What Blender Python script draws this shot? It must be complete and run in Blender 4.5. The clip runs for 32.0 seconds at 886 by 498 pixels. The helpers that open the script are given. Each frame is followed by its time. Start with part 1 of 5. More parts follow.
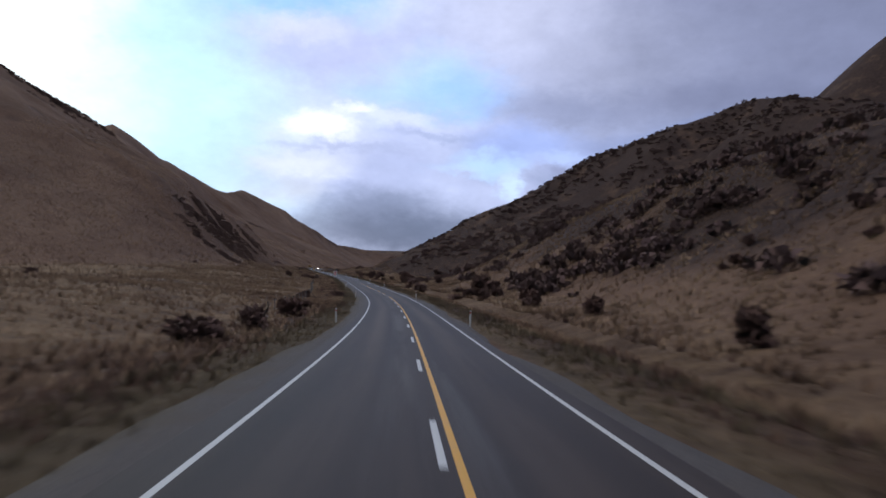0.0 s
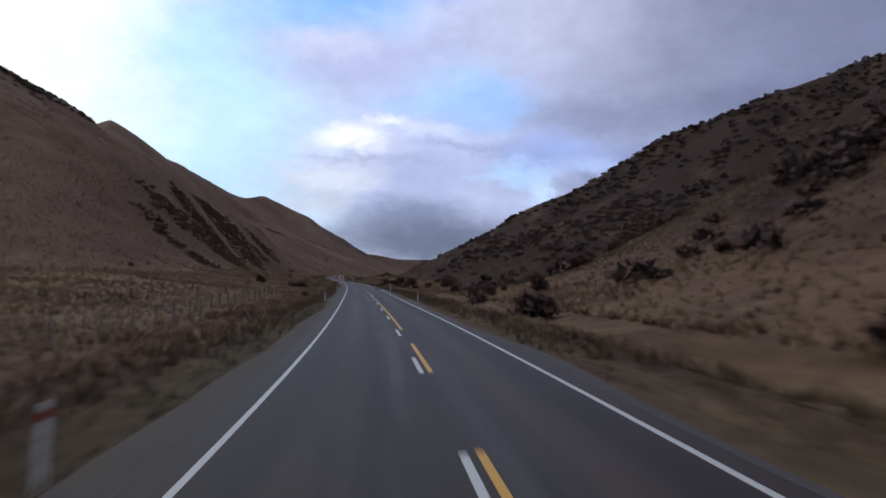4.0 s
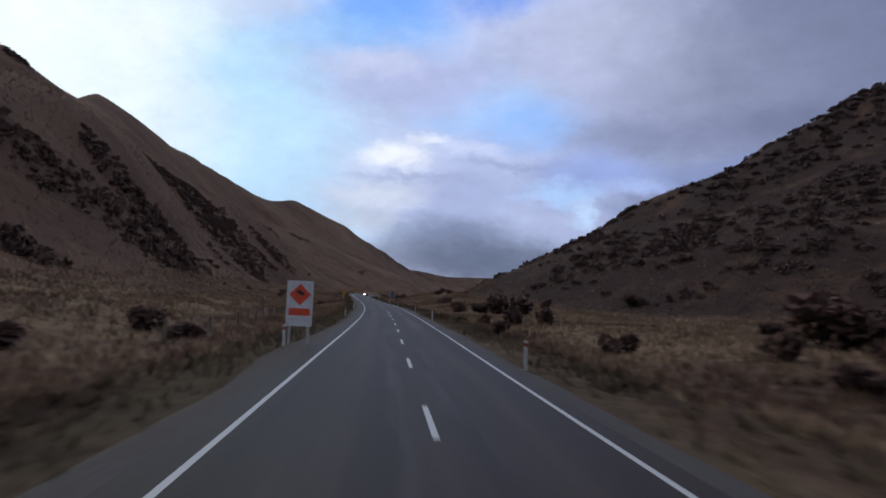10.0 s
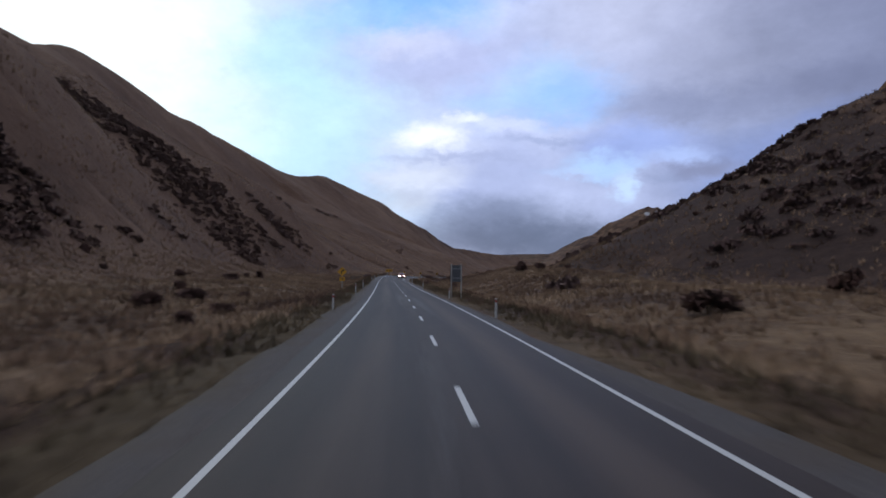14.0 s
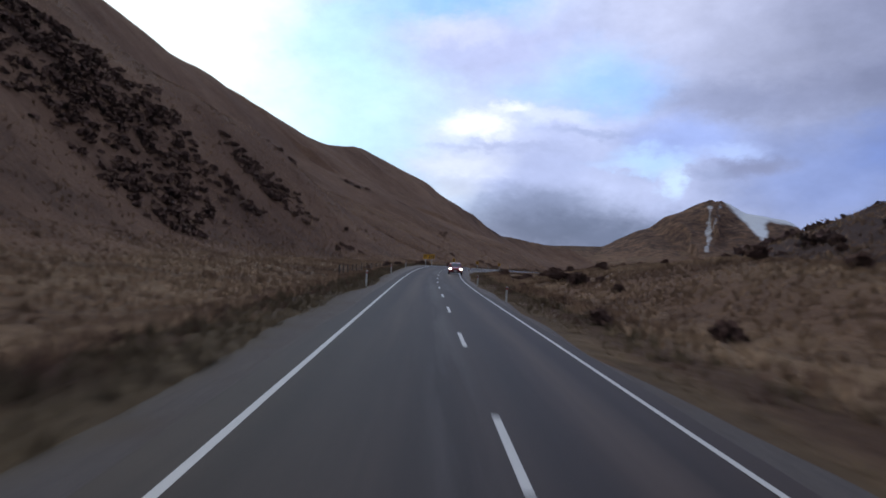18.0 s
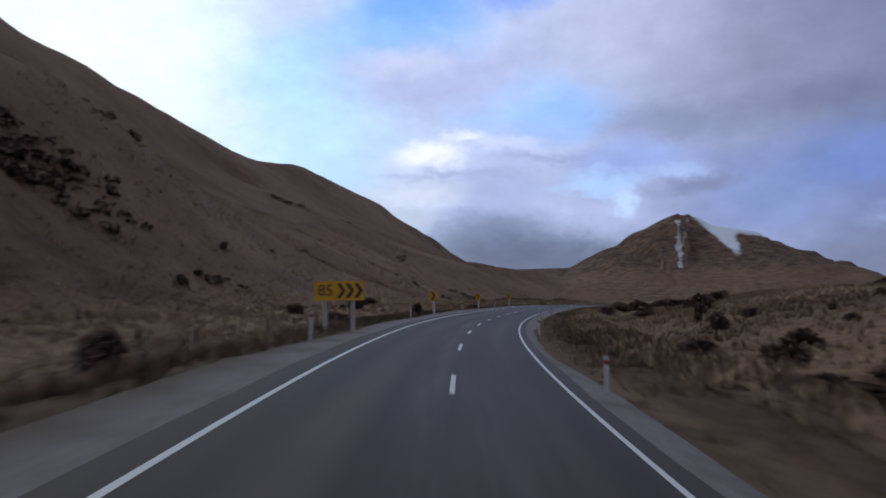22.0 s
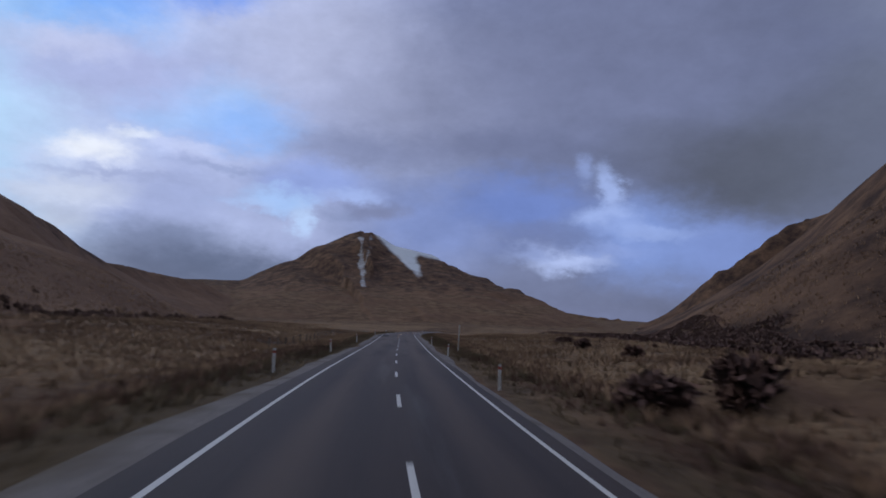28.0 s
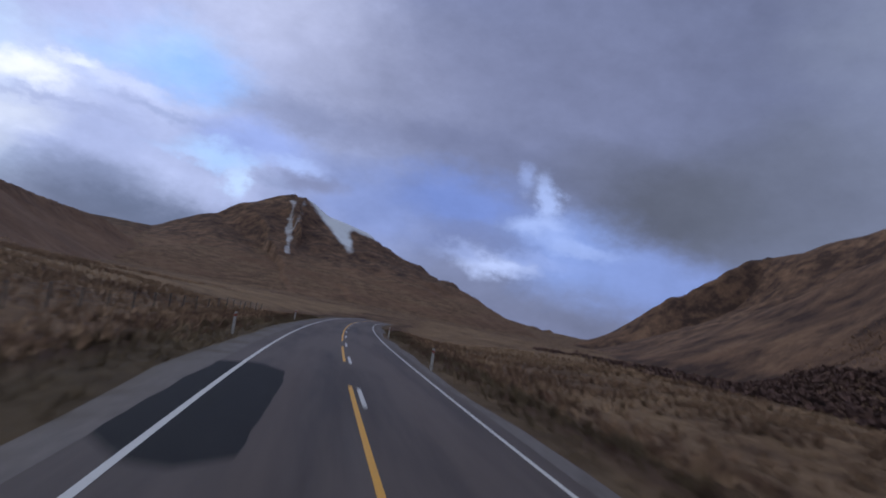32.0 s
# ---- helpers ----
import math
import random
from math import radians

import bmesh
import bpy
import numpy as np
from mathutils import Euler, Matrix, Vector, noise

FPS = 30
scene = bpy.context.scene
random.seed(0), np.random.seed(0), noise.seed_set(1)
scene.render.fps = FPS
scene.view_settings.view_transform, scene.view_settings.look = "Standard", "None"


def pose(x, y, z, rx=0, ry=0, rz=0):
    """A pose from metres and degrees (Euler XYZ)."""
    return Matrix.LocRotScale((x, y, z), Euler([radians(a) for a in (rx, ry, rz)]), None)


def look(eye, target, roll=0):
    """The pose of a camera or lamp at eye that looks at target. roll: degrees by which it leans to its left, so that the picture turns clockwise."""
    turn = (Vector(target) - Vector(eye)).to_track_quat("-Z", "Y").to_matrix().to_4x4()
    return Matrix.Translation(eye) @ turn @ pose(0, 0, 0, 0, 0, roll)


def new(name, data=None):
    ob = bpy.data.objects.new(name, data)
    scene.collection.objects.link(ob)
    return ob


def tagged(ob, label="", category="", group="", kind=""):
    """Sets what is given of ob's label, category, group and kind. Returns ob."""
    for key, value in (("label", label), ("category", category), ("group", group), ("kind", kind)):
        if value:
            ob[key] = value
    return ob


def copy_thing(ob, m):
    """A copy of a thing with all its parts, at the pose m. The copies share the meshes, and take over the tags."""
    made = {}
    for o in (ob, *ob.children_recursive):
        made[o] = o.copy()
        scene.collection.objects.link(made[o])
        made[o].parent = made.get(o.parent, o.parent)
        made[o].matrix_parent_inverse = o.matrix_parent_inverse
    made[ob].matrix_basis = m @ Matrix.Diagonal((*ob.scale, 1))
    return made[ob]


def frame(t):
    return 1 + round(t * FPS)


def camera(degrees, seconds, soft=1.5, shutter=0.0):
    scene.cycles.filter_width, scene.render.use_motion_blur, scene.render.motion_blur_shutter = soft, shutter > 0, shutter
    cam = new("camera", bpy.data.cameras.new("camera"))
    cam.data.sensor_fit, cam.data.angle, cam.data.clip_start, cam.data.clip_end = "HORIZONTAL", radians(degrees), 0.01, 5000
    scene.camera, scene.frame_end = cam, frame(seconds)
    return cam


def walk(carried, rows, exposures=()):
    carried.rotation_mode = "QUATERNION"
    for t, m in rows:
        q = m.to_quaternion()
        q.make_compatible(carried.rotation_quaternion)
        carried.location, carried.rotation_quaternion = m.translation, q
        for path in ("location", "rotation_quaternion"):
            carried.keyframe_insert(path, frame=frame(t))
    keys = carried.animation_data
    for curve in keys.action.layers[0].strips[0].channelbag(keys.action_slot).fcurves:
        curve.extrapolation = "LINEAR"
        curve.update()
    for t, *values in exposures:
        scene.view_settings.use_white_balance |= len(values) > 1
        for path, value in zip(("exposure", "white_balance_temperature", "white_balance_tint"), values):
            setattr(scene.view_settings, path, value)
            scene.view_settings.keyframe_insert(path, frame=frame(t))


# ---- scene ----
cam = camera(64.30, 32.0, soft=1.7, shutter=0.6)

# the camera's way along the left lane: seconds, x, y, z, pitch, roll, yaw
PATH = [
    (0.0, -0.49, 0.00, 1.943, 2.22, -2.15, -3.33),
    (0.5, -0.52, 11.34, 1.612, 2.17, -1.82, -3.32),
    (1.0, -0.56, 22.75, 1.329, 3.28, -2.72, -2.58),
    (1.5, -0.66, 34.24, 1.104, 2.15, -3.42, -1.59),
    (2.0, -0.85, 45.80, 0.938, 1.38, -3.84, -1.83),
    (2.5, -1.15, 57.45, 0.813, 2.12, -4.98, -1.09),
    (3.0, -1.55, 69.21, 0.725, 3.42, -4.27, 0.01),
    (3.5, -2.09, 81.08, 0.664, 2.84, -1.89, -0.94),
    (4.0, -2.85, 93.04, 0.643, 2.94, -1.32, -0.72),
    (4.5, -3.73, 105.06, 0.670, 3.04, -0.74, -0.49),
    (5.0, -4.80, 117.06, 0.732, 3.13, -0.17, -0.27),
    (5.5, -5.99, 129.07, 0.815, 3.23, 0.40, -0.05),
    (6.0, -7.25, 141.06, 0.901, 3.68, -0.47, -0.39),
    (6.5, -8.59, 153.04, 0.995, 4.28, 0.46, 0.89),
    (7.0, -9.94, 164.98, 1.103, 5.47, 0.57, 0.22),
    (7.5, -11.29, 176.88, 1.228, 5.56, -0.54, 0.46),
    (8.0, -12.65, 188.74, 1.365, 5.19, -2.82, 0.23),
    (8.5, -14.03, 200.65, 1.505, 5.27, -3.31, 0.93),
    (9.0, -15.46, 212.67, 1.636, 5.43, -2.39, 0.96),
    (9.5, -16.92, 224.82, 1.748, 4.99, -2.36, 2.07),
    (10.0, -18.43, 237.09, 1.822, 4.37, -2.52, 2.57),
    (10.5, -19.98, 249.44, 1.873, 3.51, -2.55, 3.08),
    (11.0, -21.54, 261.84, 1.936, 3.00, -3.01, 2.94),
    (11.5, -23.09, 274.28, 2.001, 3.56, -3.34, 2.99),
    (12.0, -24.69, 286.76, 2.066, 3.66, -3.55, 3.37),
    (12.5, -26.39, 299.27, 2.137, 3.62, -3.06, 3.12),
    (13.0, -28.17, 311.81, 2.231, 2.78, -3.74, 4.63),
    (13.5, -30.03, 324.39, 2.358, 1.54, -2.72, 6.06),
    (14.0, -31.97, 336.99, 2.485, 2.65, -0.16, 6.04),
    (14.5, -33.99, 349.62, 2.620, 2.04, -5.65, 6.35),
    (15.0, -36.13, 362.25, 2.773, 1.84, -4.24, 6.66),
    (15.5, -38.36, 374.88, 2.937, 1.64, -2.83, 6.97),
    (16.0, -40.65, 387.53, 3.106, 1.43, -1.42, 7.28),
    (16.5, -43.05, 400.20, 3.274, 1.23, -0.01, 7.59),
    (17.0, -45.48, 412.91, 3.451, 0.35, 0.12, 6.65),
    (17.5, -47.93, 425.68, 3.646, 1.26, 0.19, 8.62),
    (18.0, -50.39, 438.49, 3.872, 1.63, -2.55, 9.32),
    (18.5, -52.76, 451.32, 4.090, 1.28, -1.49, 9.78),
    (19.0, -55.12, 464.07, 4.286, 2.06, -1.84, 9.97),
    (19.5, -57.47, 476.76, 4.479, 1.90, -1.64, 11.78),
    (20.0, -59.77, 489.40, 4.685, 2.16, -1.41, 10.91),
    (20.5, -61.86, 502.01, 4.907, 1.86, -0.95, 10.04),
    (21.0, -63.80, 514.60, 5.165, 3.94, -0.46, 9.15),
    (21.5, -65.58, 527.17, 5.434, 3.90, -0.66, 7.02),
    (22.0, -67.09, 539.72, 5.675, 4.08, 0.54, 6.10),
    (22.5, -68.42, 552.33, 5.864, 3.41, 3.33, 2.68),
    (23.0, -69.30, 565.12, 5.979, 2.61, 2.96, -0.19),
    (23.5, -69.69, 578.07, 6.030, 4.80, 5.28, -0.44),
    (24.0, -69.60, 591.17, 6.042, 4.45, 3.70, -2.36),
    (24.5, -69.13, 604.31, 6.038, 5.25, 3.85, -4.41),
    (25.0, -68.30, 617.43, 6.026, 5.76, 4.21, -8.64),
    (25.5, -67.18, 630.52, 6.032, 7.24, 3.05, -10.61),
    (26.0, -65.78, 643.57, 6.068, 6.32, 1.52, -12.47),
    (26.5, -63.97, 656.54, 6.120, 6.26, 1.04, -15.09),
    (27.0, -61.75, 669.40, 6.140, 6.09, 0.15, -16.77),
    (27.5, -59.10, 682.11, 6.102, 5.92, -0.75, -18.44),
    (28.0, -56.09, 694.69, 6.029, 5.76, -1.64, -20.12),
    (28.5, -52.88, 707.18, 5.934, 5.59, -2.53, -21.79),
    (29.0, -49.49, 719.61, 5.813, 6.45, -5.56, -21.69),
    (29.5, -45.98, 731.99, 5.666, 5.99, -7.44, -21.76),
    (30.0, -42.43, 744.34, 5.521, 5.27, -7.11, -21.30),
    (30.5, -38.78, 756.68, 5.404, 4.84, -7.74, -21.45),
    (31.0, -35.09, 769.04, 5.309, 3.53, -6.59, -26.54),
    (31.5, -31.42, 781.44, 5.241, 3.77, -8.75, -26.11),
    (32.0, -27.75, 793.89, 5.206, 5.56, -10.43, -26.62),
]
walk(cam, [(t, pose(x, y, z, 90 + p, r, w)) for t, x, y, z, p, r, w in PATH], exposures=[
    (0, 0.34, 6400, 7), (3, 0.2, 6400, 7), (7, 0.04, 6350, 7), (10, -0.03, 6250, 7), (13, 0.12, 6250, 7), (17, 0.26, 6350, 7), (19, 0.28, 6350, 7), (21, 0.14, 6250, 7),
    (24, -0.06, 6050, 8), (26, -0.18, 6000, 9), (29, -0.12, 6100, 9), (32, 0.06, 6100, 9)])


# ---- road alignment: station every 20 m from -40 m ----
# curvature (1/km, left positive), grade (%), crossfall (%, right side up positive)
CURVE = [-1.99, -1.21, -0.4, 0.45, 0.73, 0.67, 1.49, 1.47, 0.74, 0.23, -0.03, 0.21, 0.24, 0.14, 0.22, -0.15, 0.31, 0.45, 0.4, 0.82, 0.58, 0.38, 0.23, -0.0, -0.03, 0.07, -0.13, -0.9, -0.89, -2.03, -2.96, -3.0, -2.57, -1.59, -1.64, -2.5, -2.67, -1.87, -0.92, -0.22, -0.35, 0.29, 0.0, -1.08, -0.9]
GRADE = [-3.94, -3.58, -3.11, -2.33, -1.37, -0.76, -0.37, 0.24, 0.66, 0.68, 0.87, 1.11, 1.14, 0.91, 0.37, 0.55, 0.54, 0.61, 1.04, 0.96, 1.17, 1.25, 1.22, 1.38, 1.79, 1.5, 1.49, 1.77, 2.26, 2.02, 1.03, 0.25, -0.09, -0.18, 0.19, 0.48, -0.24, -0.62, -0.89, -1.2, -0.84, -0.63, -0.2, -0.61, -1.18]
BANK = [-0.37, 0.53, 1.46, 2.41, 3.32, 4.21, 4.85, 4.89, 4.47, 3.88, 3.0, 1.95, 0.97, 0.2, -0.13, 0.16, 0.88, 1.65, 2.03, 1.72, 0.72, -0.84, -2.6, -4.12, -4.86, -5.43, -6.07, -6.87, -7.91, -9.58, -11.05, -11.62, -11.37, -10.76, -10.16, -9.41, -7.89, -5.67, -3.51, -1.81, -0.77, -0.37, -0.49, -0.55, -0.55]
KNOTS = -40.0 + 20.0 * np.arange(len(CURVE))
EDGE_L, EDGE_R = -2.84, 2.57          # painted edge lines, metres from the centre
CENTRE = 0.06
DASH0 = 8.10                        # station of one dash start
GS = np.arange(-160.0, 1001.0, 2.0)


def road_tables():
    kap = np.interp(GS, KNOTS, CURVE) / 1000
    gr = np.interp(GS, KNOTS, GRADE) / 100
    th = np.concatenate([[0], np.cumsum(kap[1:] + kap[:-1])])
    th = th - np.interp(0, GS, th)
    x = np.concatenate([[0], np.cumsum(-(np.sin(th[1:]) + np.sin(th[:-1])))])
    y = np.concatenate([[0], np.cumsum(np.cos(th[1:]) + np.cos(th[:-1]))])
    z = np.concatenate([[0], np.cumsum(gr[1:] + gr[:-1])])
    return th, x - np.interp(0, GS, x), y - np.interp(0, GS, y), z - np.interp(0, GS, z)


TH, RX, RY, RZ = road_tables()


def on_road(s, lat, up=0.0):
    """World places at station s (m) and lat metres right of the centre, up metres over the seal's plane."""
    s, lat = np.asarray(s, float), np.asarray(lat, float)
    a, b = np.interp(s, GS, TH), np.interp(s, KNOTS, BANK) / 100
    return np.stack([np.interp(s, GS, RX) + lat * np.cos(a), np.interp(s, GS, RY) + lat * np.sin(a),
                     np.interp(s, GS, RZ) + b * lat + up], -1)


def road_frame(x, y):
    """Nearest station, offset to the right, and distance from the road for many places."""
    sx, sy, ss = RX[::3], RY[::3], GS[::3]
    x, y = np.asarray(x, float).ravel(), np.asarray(y, float).ravel()
    best = np.empty(len(x), int)
    for i in range(0, len(x), 20000):
        d = (x[i:i + 20000, None] - sx) ** 2 + (y[i:i + 20000, None] - sy) ** 2
        best[i:i + 20000] = np.argmin(d, 1)
    a = np.interp(ss[best], GS, TH)
    dx, dy = x - sx[best], y - sy[best]
    along = -dx * np.sin(a) + dy * np.cos(a)
    s = ss[best] + np.clip(along, -3, 3)
    lat = dx * np.cos(a) + dy * np.sin(a)
    return s, lat, np.hypot(dx, dy)


# ---- value noise for the land ----
def value_noise(x, y, seed):
    rng = np.random.RandomState(seed)
    tab = rng.rand(64, 64)
    xi, yi = np.floor(x).astype(int), np.floor(y).astype(int)
    fx, fy = x - xi, y - yi
    fx, fy = fx * fx * (3 - 2 * fx), fy * fy * (3 - 2 * fy)
    a, b = tab[xi % 64, yi % 64], tab[(xi + 1) % 64, yi % 64]
    c, d = tab[xi % 64, (yi + 1) % 64], tab[(xi + 1) % 64, (yi + 1) % 64]
    return (a + (b - a) * fx) * (1 - fy) + (c + (d - c) * fx) * fy - 0.5


def fbm(x, y, size, octaves, seed):
    out, amp = 0.0, 1.0
    for k in range(octaves):
        out = out + amp * value_noise(x / size + 17.3 * k, y / size - 9.1 * k, seed + k)
        size, amp = size / 2, amp / 2
    return out


def smooth(a, b, x):
    t = np.clip((x - a) / (b - a), 0, 1)
    return t * t * (3 - 2 * t)


def crest_field(x, y, nodes):
    """Nearest place on a crest line: distance over foot width, height, run along it. nodes: x, y, height, width."""
    x, y = np.asarray(x, float), np.asarray(y, float)
    best = np.full(x.shape, 1e9)
    hh, ll = np.zeros(x.shape), np.zeros(x.shape)
    run = 0.0
    for (ax, ay, ah, aw), (bx, by, bh, bw) in zip(nodes[:-1], nodes[1:]):
        n = math.hypot(bx - ax, by - ay)
        u = np.clip(((x - ax) * (bx - ax) + (y - ay) * (by - ay)) / n ** 2, 0, 1)
        d = np.hypot(x - ax - u * (bx - ax), y - ay - u * (by - ay))
        e = d / (aw + u * (bw - aw))
        near = e < best
        best = np.where(near, e, best)
        u2 = u * u * (3 - 2 * u)
        hh = np.where(near, ah + (0.5 * u + 0.5 * u2) * (bh - ah), hh)
        ll = np.where(near, run + u * n, ll)
        run += n
    return best, hh, ll


def crest_height(name, nodes, wx, wy, n90, n60):
    """Height of one range, cut by gullies that run down from its crest."""
    e, hh, ll = crest_field(wx, wy, nodes)
    gully = value_noise((ll + 46 * n90 + 60 * e) / 74.0, e * 0.6 + len(nodes), 40 + len(nodes))
    gully = np.sqrt(4 * gully * gully + 0.03)
    e2 = np.sqrt(e * e + 0.0144) - 0.12
    h = hh * np.clip(1 - e2, 0, 1) ** (1.12 if name == "snow_peak" else 1.2)
    mid = np.clip(4 * e * (1 - e), 0, 1)
    return h * (1 - 0.25 * mid * (0.35 + 0.6 * (1 - gully))) + mid * 0.06 * hh * n60, mid

# crest lines of the land: x, y, height, foot width
CRESTS = {
    "left_range": [(-411, -296, 115, 270), (-323, -62, 120, 235), (-356, 169, 122, 215), (-296, 444, 154, 268), (-250, 622, 108, 217), (-309, 741, 147, 177), (-292, 838, 127, 198), (-278, 1055, 114, 214), (-261, 1194, 132, 167), (-177, 1420, 84, 127), (-165, 1663, 67, 137), (-38, 1920, 58, 112)],
    "left_back_range": [(-800, 800, 300, 480), (-680, 1140, 230, 400), (-480, 1480, 137, 340), (-285, 1940, 70, 285)],
    "left_end_spur": [(-303, 897, 134, 126), (-229, 900, 86, 92), (-175, 925, 45, 70)],
    "right_hill": [(296, -321, 128, 320), (300, -58, 141, 305), (261, 115, 111, 243), (257, 200, 104, 200), (257, 292, 90, 147), (238, 466, 133, 213), (182, 479, 115, 162), (146, 545, 103, 170)],
    "right_spur": [(576, 195, 200, 260), (368, 487, 206, 239), (388, 621, 177, 225), (406, 754, 146, 210), (209, 806, 142, 140), (257, 1065, 21, 46)],
    "right_range": [(1284, 353, 340, 510), (1118, 799, 280, 490), (858, 1117, 301, 451), (837, 1265, 234, 346), (801, 1476, 173, 215), (665, 1521, 89, 97)],
    "snow_peak": [(-131, 2307, 78, 560), (52, 2302, 80, 578), (172, 2293, 129, 593), (224, 2305, 167, 605), (326, 2324, 212, 611), (337, 2319, 207, 613), (351, 2308, 208, 612), (359, 2305, 204, 590), (416, 2269, 172, 585), (510, 2322, 165, 526), (597, 2290, 106, 446), (745, 2236, 27, 568), (810, 2224, 34, 473), (922, 2194, 19, 385)],
    "far_range": [(-801, 3399, 60, 1000), (-169, 2962, 86, 800), (170, 3079, 81, 680), (1156, 2957, 2, 800), (2068, 2733, 42, 1000)],
}


# the creek's middle line, from the culvert out into the left paddock
_u = np.linspace(0, 1, 60)
CREEK = on_road(313 + 26 * _u + 0.8 * np.sin(7 * _u), -8.6 - 19 * _u ** 1.1)[:, :2]


def creek_cut(x, y):
    """Depth of the creek's bed below the paddock."""
    out = np.zeros(len(x))
    at = np.where((np.abs(x - CREEK[:, 0].mean()) < 30) & (np.abs(y - CREEK[:, 1].mean()) < 30))[0]
    if len(at):
        near = np.min(np.hypot(x[at, None] - CREEK[::2, 0], y[at, None] - CREEK[::2, 1]), 1)
        out[at] = 0.95 * np.exp(-(near / 2.6) ** 2)
    return out


def land(x, y):
    """Height of the ground sheet at many places."""
    shape = np.shape(x)
    x, y = np.asarray(x, float).ravel(), np.asarray(y, float).ravel()
    s, lat, away = road_frame(x, y)
    rz = np.interp(s, GS, RZ)
    wx, wy = x + 24 * fbm(x, y, 150, 3, 5), y + 24 * fbm(x, y, 150, 3, 15)
    n90, n60 = fbm(x, y, 90, 2, 31), fbm(x, y, 60, 3, 50)
    hills = np.zeros(len(x))
    for name, nodes in CRESTS.items():
        hills = np.maximum(hills, crest_height(name, nodes, wx, wy, n90, n60)[0])
    hills = hills * np.where(lat > 0, smooth(9, 48, away), smooth(26, 95, away))
    flat = rz * np.exp(-(away / 400.0) ** 2) + 1.6 * fbm(x, y, 70, 3, 70) * smooth(12, 60, away) + 0.55 * fbm(x, y, 9, 2, 80) * smooth(6, 16, away)
    flat = flat - 0.55 * smooth(6.0, 9, away) * (1 - smooth(12, 22, away))
    flat = flat + 1.4 * smooth(12, 40, -lat) * (1 - smooth(80, 200, -lat))
    k = 5.0
    z = np.where(hills > 0.01, 0.5 * (hills + flat + np.sqrt((hills - flat) ** 2 + k * k)) - 0.5 * k * np.exp(-hills / 6.0), flat)
    z = z + 0.5 * fbm(x, y, 22, 3, 90) * smooth(20, 70, away)
    z = z - creek_cut(x, y)
    b = np.interp(s, KNOTS, BANK) / 100
    bed = rz + b * np.clip(lat, -6, 6) - 0.16
    keep = smooth(5.0, 10.0, away)
    return (bed * (1 - keep) + z * keep).reshape(shape)


# ---- world, sun ----
world = bpy.data.worlds.new("sky")
scene.world = world
world.use_nodes = True
wn, wl = world.node_tree.nodes, world.node_tree.links
wn.clear()


def wnode(kind, **kw):
    n = wn.new(kind)
    for k, v in kw.items():
        n.inputs[k].default_value = v
    return n


def wmath(op, a, b=None, clamp=False):
    n = wn.new("ShaderNodeMath")
    n.operation, n.use_clamp = op, clamp
    for i, v in enumerate((a, b)):
        if v is None:
            continue
        if isinstance(v, (int, float)):
            n.inputs[i].default_value = v
        else:
            wl.new(v, n.inputs[i])
    return n.outputs[0]


def wmix(f, a, b):
    n = wn.new("ShaderNodeMix")
    n.data_type = "RGBA"
    for sock, v in ((n.inputs[0], f), (n.inputs[6], a), (n.inputs[7], b)):
        if isinstance(v, (int, float)):
            sock.default_value = v
        elif isinstance(v, tuple):
            sock.default_value = (*v, 1)
        else:
            wl.new(v, sock)
    return n.outputs[2]


SUN_AZ, SUN_EL = 48.0, 14.0      # degrees left of +y, and above the horizon
sky = wn.new("ShaderNodeTexSky")
sky.sky_type, sky.sun_disc = "NISHITA", False
sky.sun_elevation, sky.sun_rotation = radians(SUN_EL), radians(-SUN_AZ)
sky.altitude, sky.air_density, sky.dust_density, sky.ozone_density = 600, 1.0, 1.2, 1.5
coord = wn.new("ShaderNodeTexCoord")
sep = wn.new("ShaderNodeSeparateXYZ")
wl.new(coord.outputs["Generated"], sep.inputs[0])
dx, dy, dz = sep.outputs


def toward(az, el):
    a, e = radians(az), radians(el)
    return (-math.sin(a) * math.cos(e), math.cos(a) * math.cos(e), math.sin(e))


# bearing (left positive) and height in degrees, frayed by noise drawn out along the horizon
bearing = wmath("MULTIPLY", wmath("ARCTAN2", wmath("MULTIPLY", dx, -1.0), dy), 57.2958)
height = wmath("MULTIPLY", wmath("ARCSINE", dz), 57.2958)


def sheet_noise(wide, high, seed, detail, rough):
    """Cloud noise whose forms are wide by high degrees: its value and two more channels."""
    v = wn.new("ShaderNodeCombineXYZ")
    wl.new(wmath("DIVIDE", bearing, wide), v.inputs[0])
    wl.new(wmath("DIVIDE", height, high), v.inputs[1])
    v.inputs[2].default_value = seed
    n = wnode("ShaderNodeTexNoise", Scale=1.0, Detail=detail, Roughness=rough)
    wl.new(v.outputs[0], n.inputs["Vector"])
    c = wn.new("ShaderNodeSeparateColor")
    wl.new(n.outputs["Color"], c.inputs[0])
    return n.outputs[0], c.outputs[1], c.outputs[2]


big, big_u, big_v = sheet_noise(8.5, 5.0, 1.7, 6.0, 0.58)
small, small_u, small_v = sheet_noise(2.5, 1.6, 8.3, 6.0, 0.64)


def frayed(v, a, wa, b, wb):
    v = wmath("ADD", v, wmath("MULTIPLY", wmath("SUBTRACT", a, 0.5), wa))
    return wmath("ADD", v, wmath("MULTIPLY", wmath("SUBTRACT", b, 0.5), wb))


AZ = frayed(bearing, big_u, 5.5, small_u, 3.6)
EL = frayed(height, big_v, 3.4, small_v, 2.4)


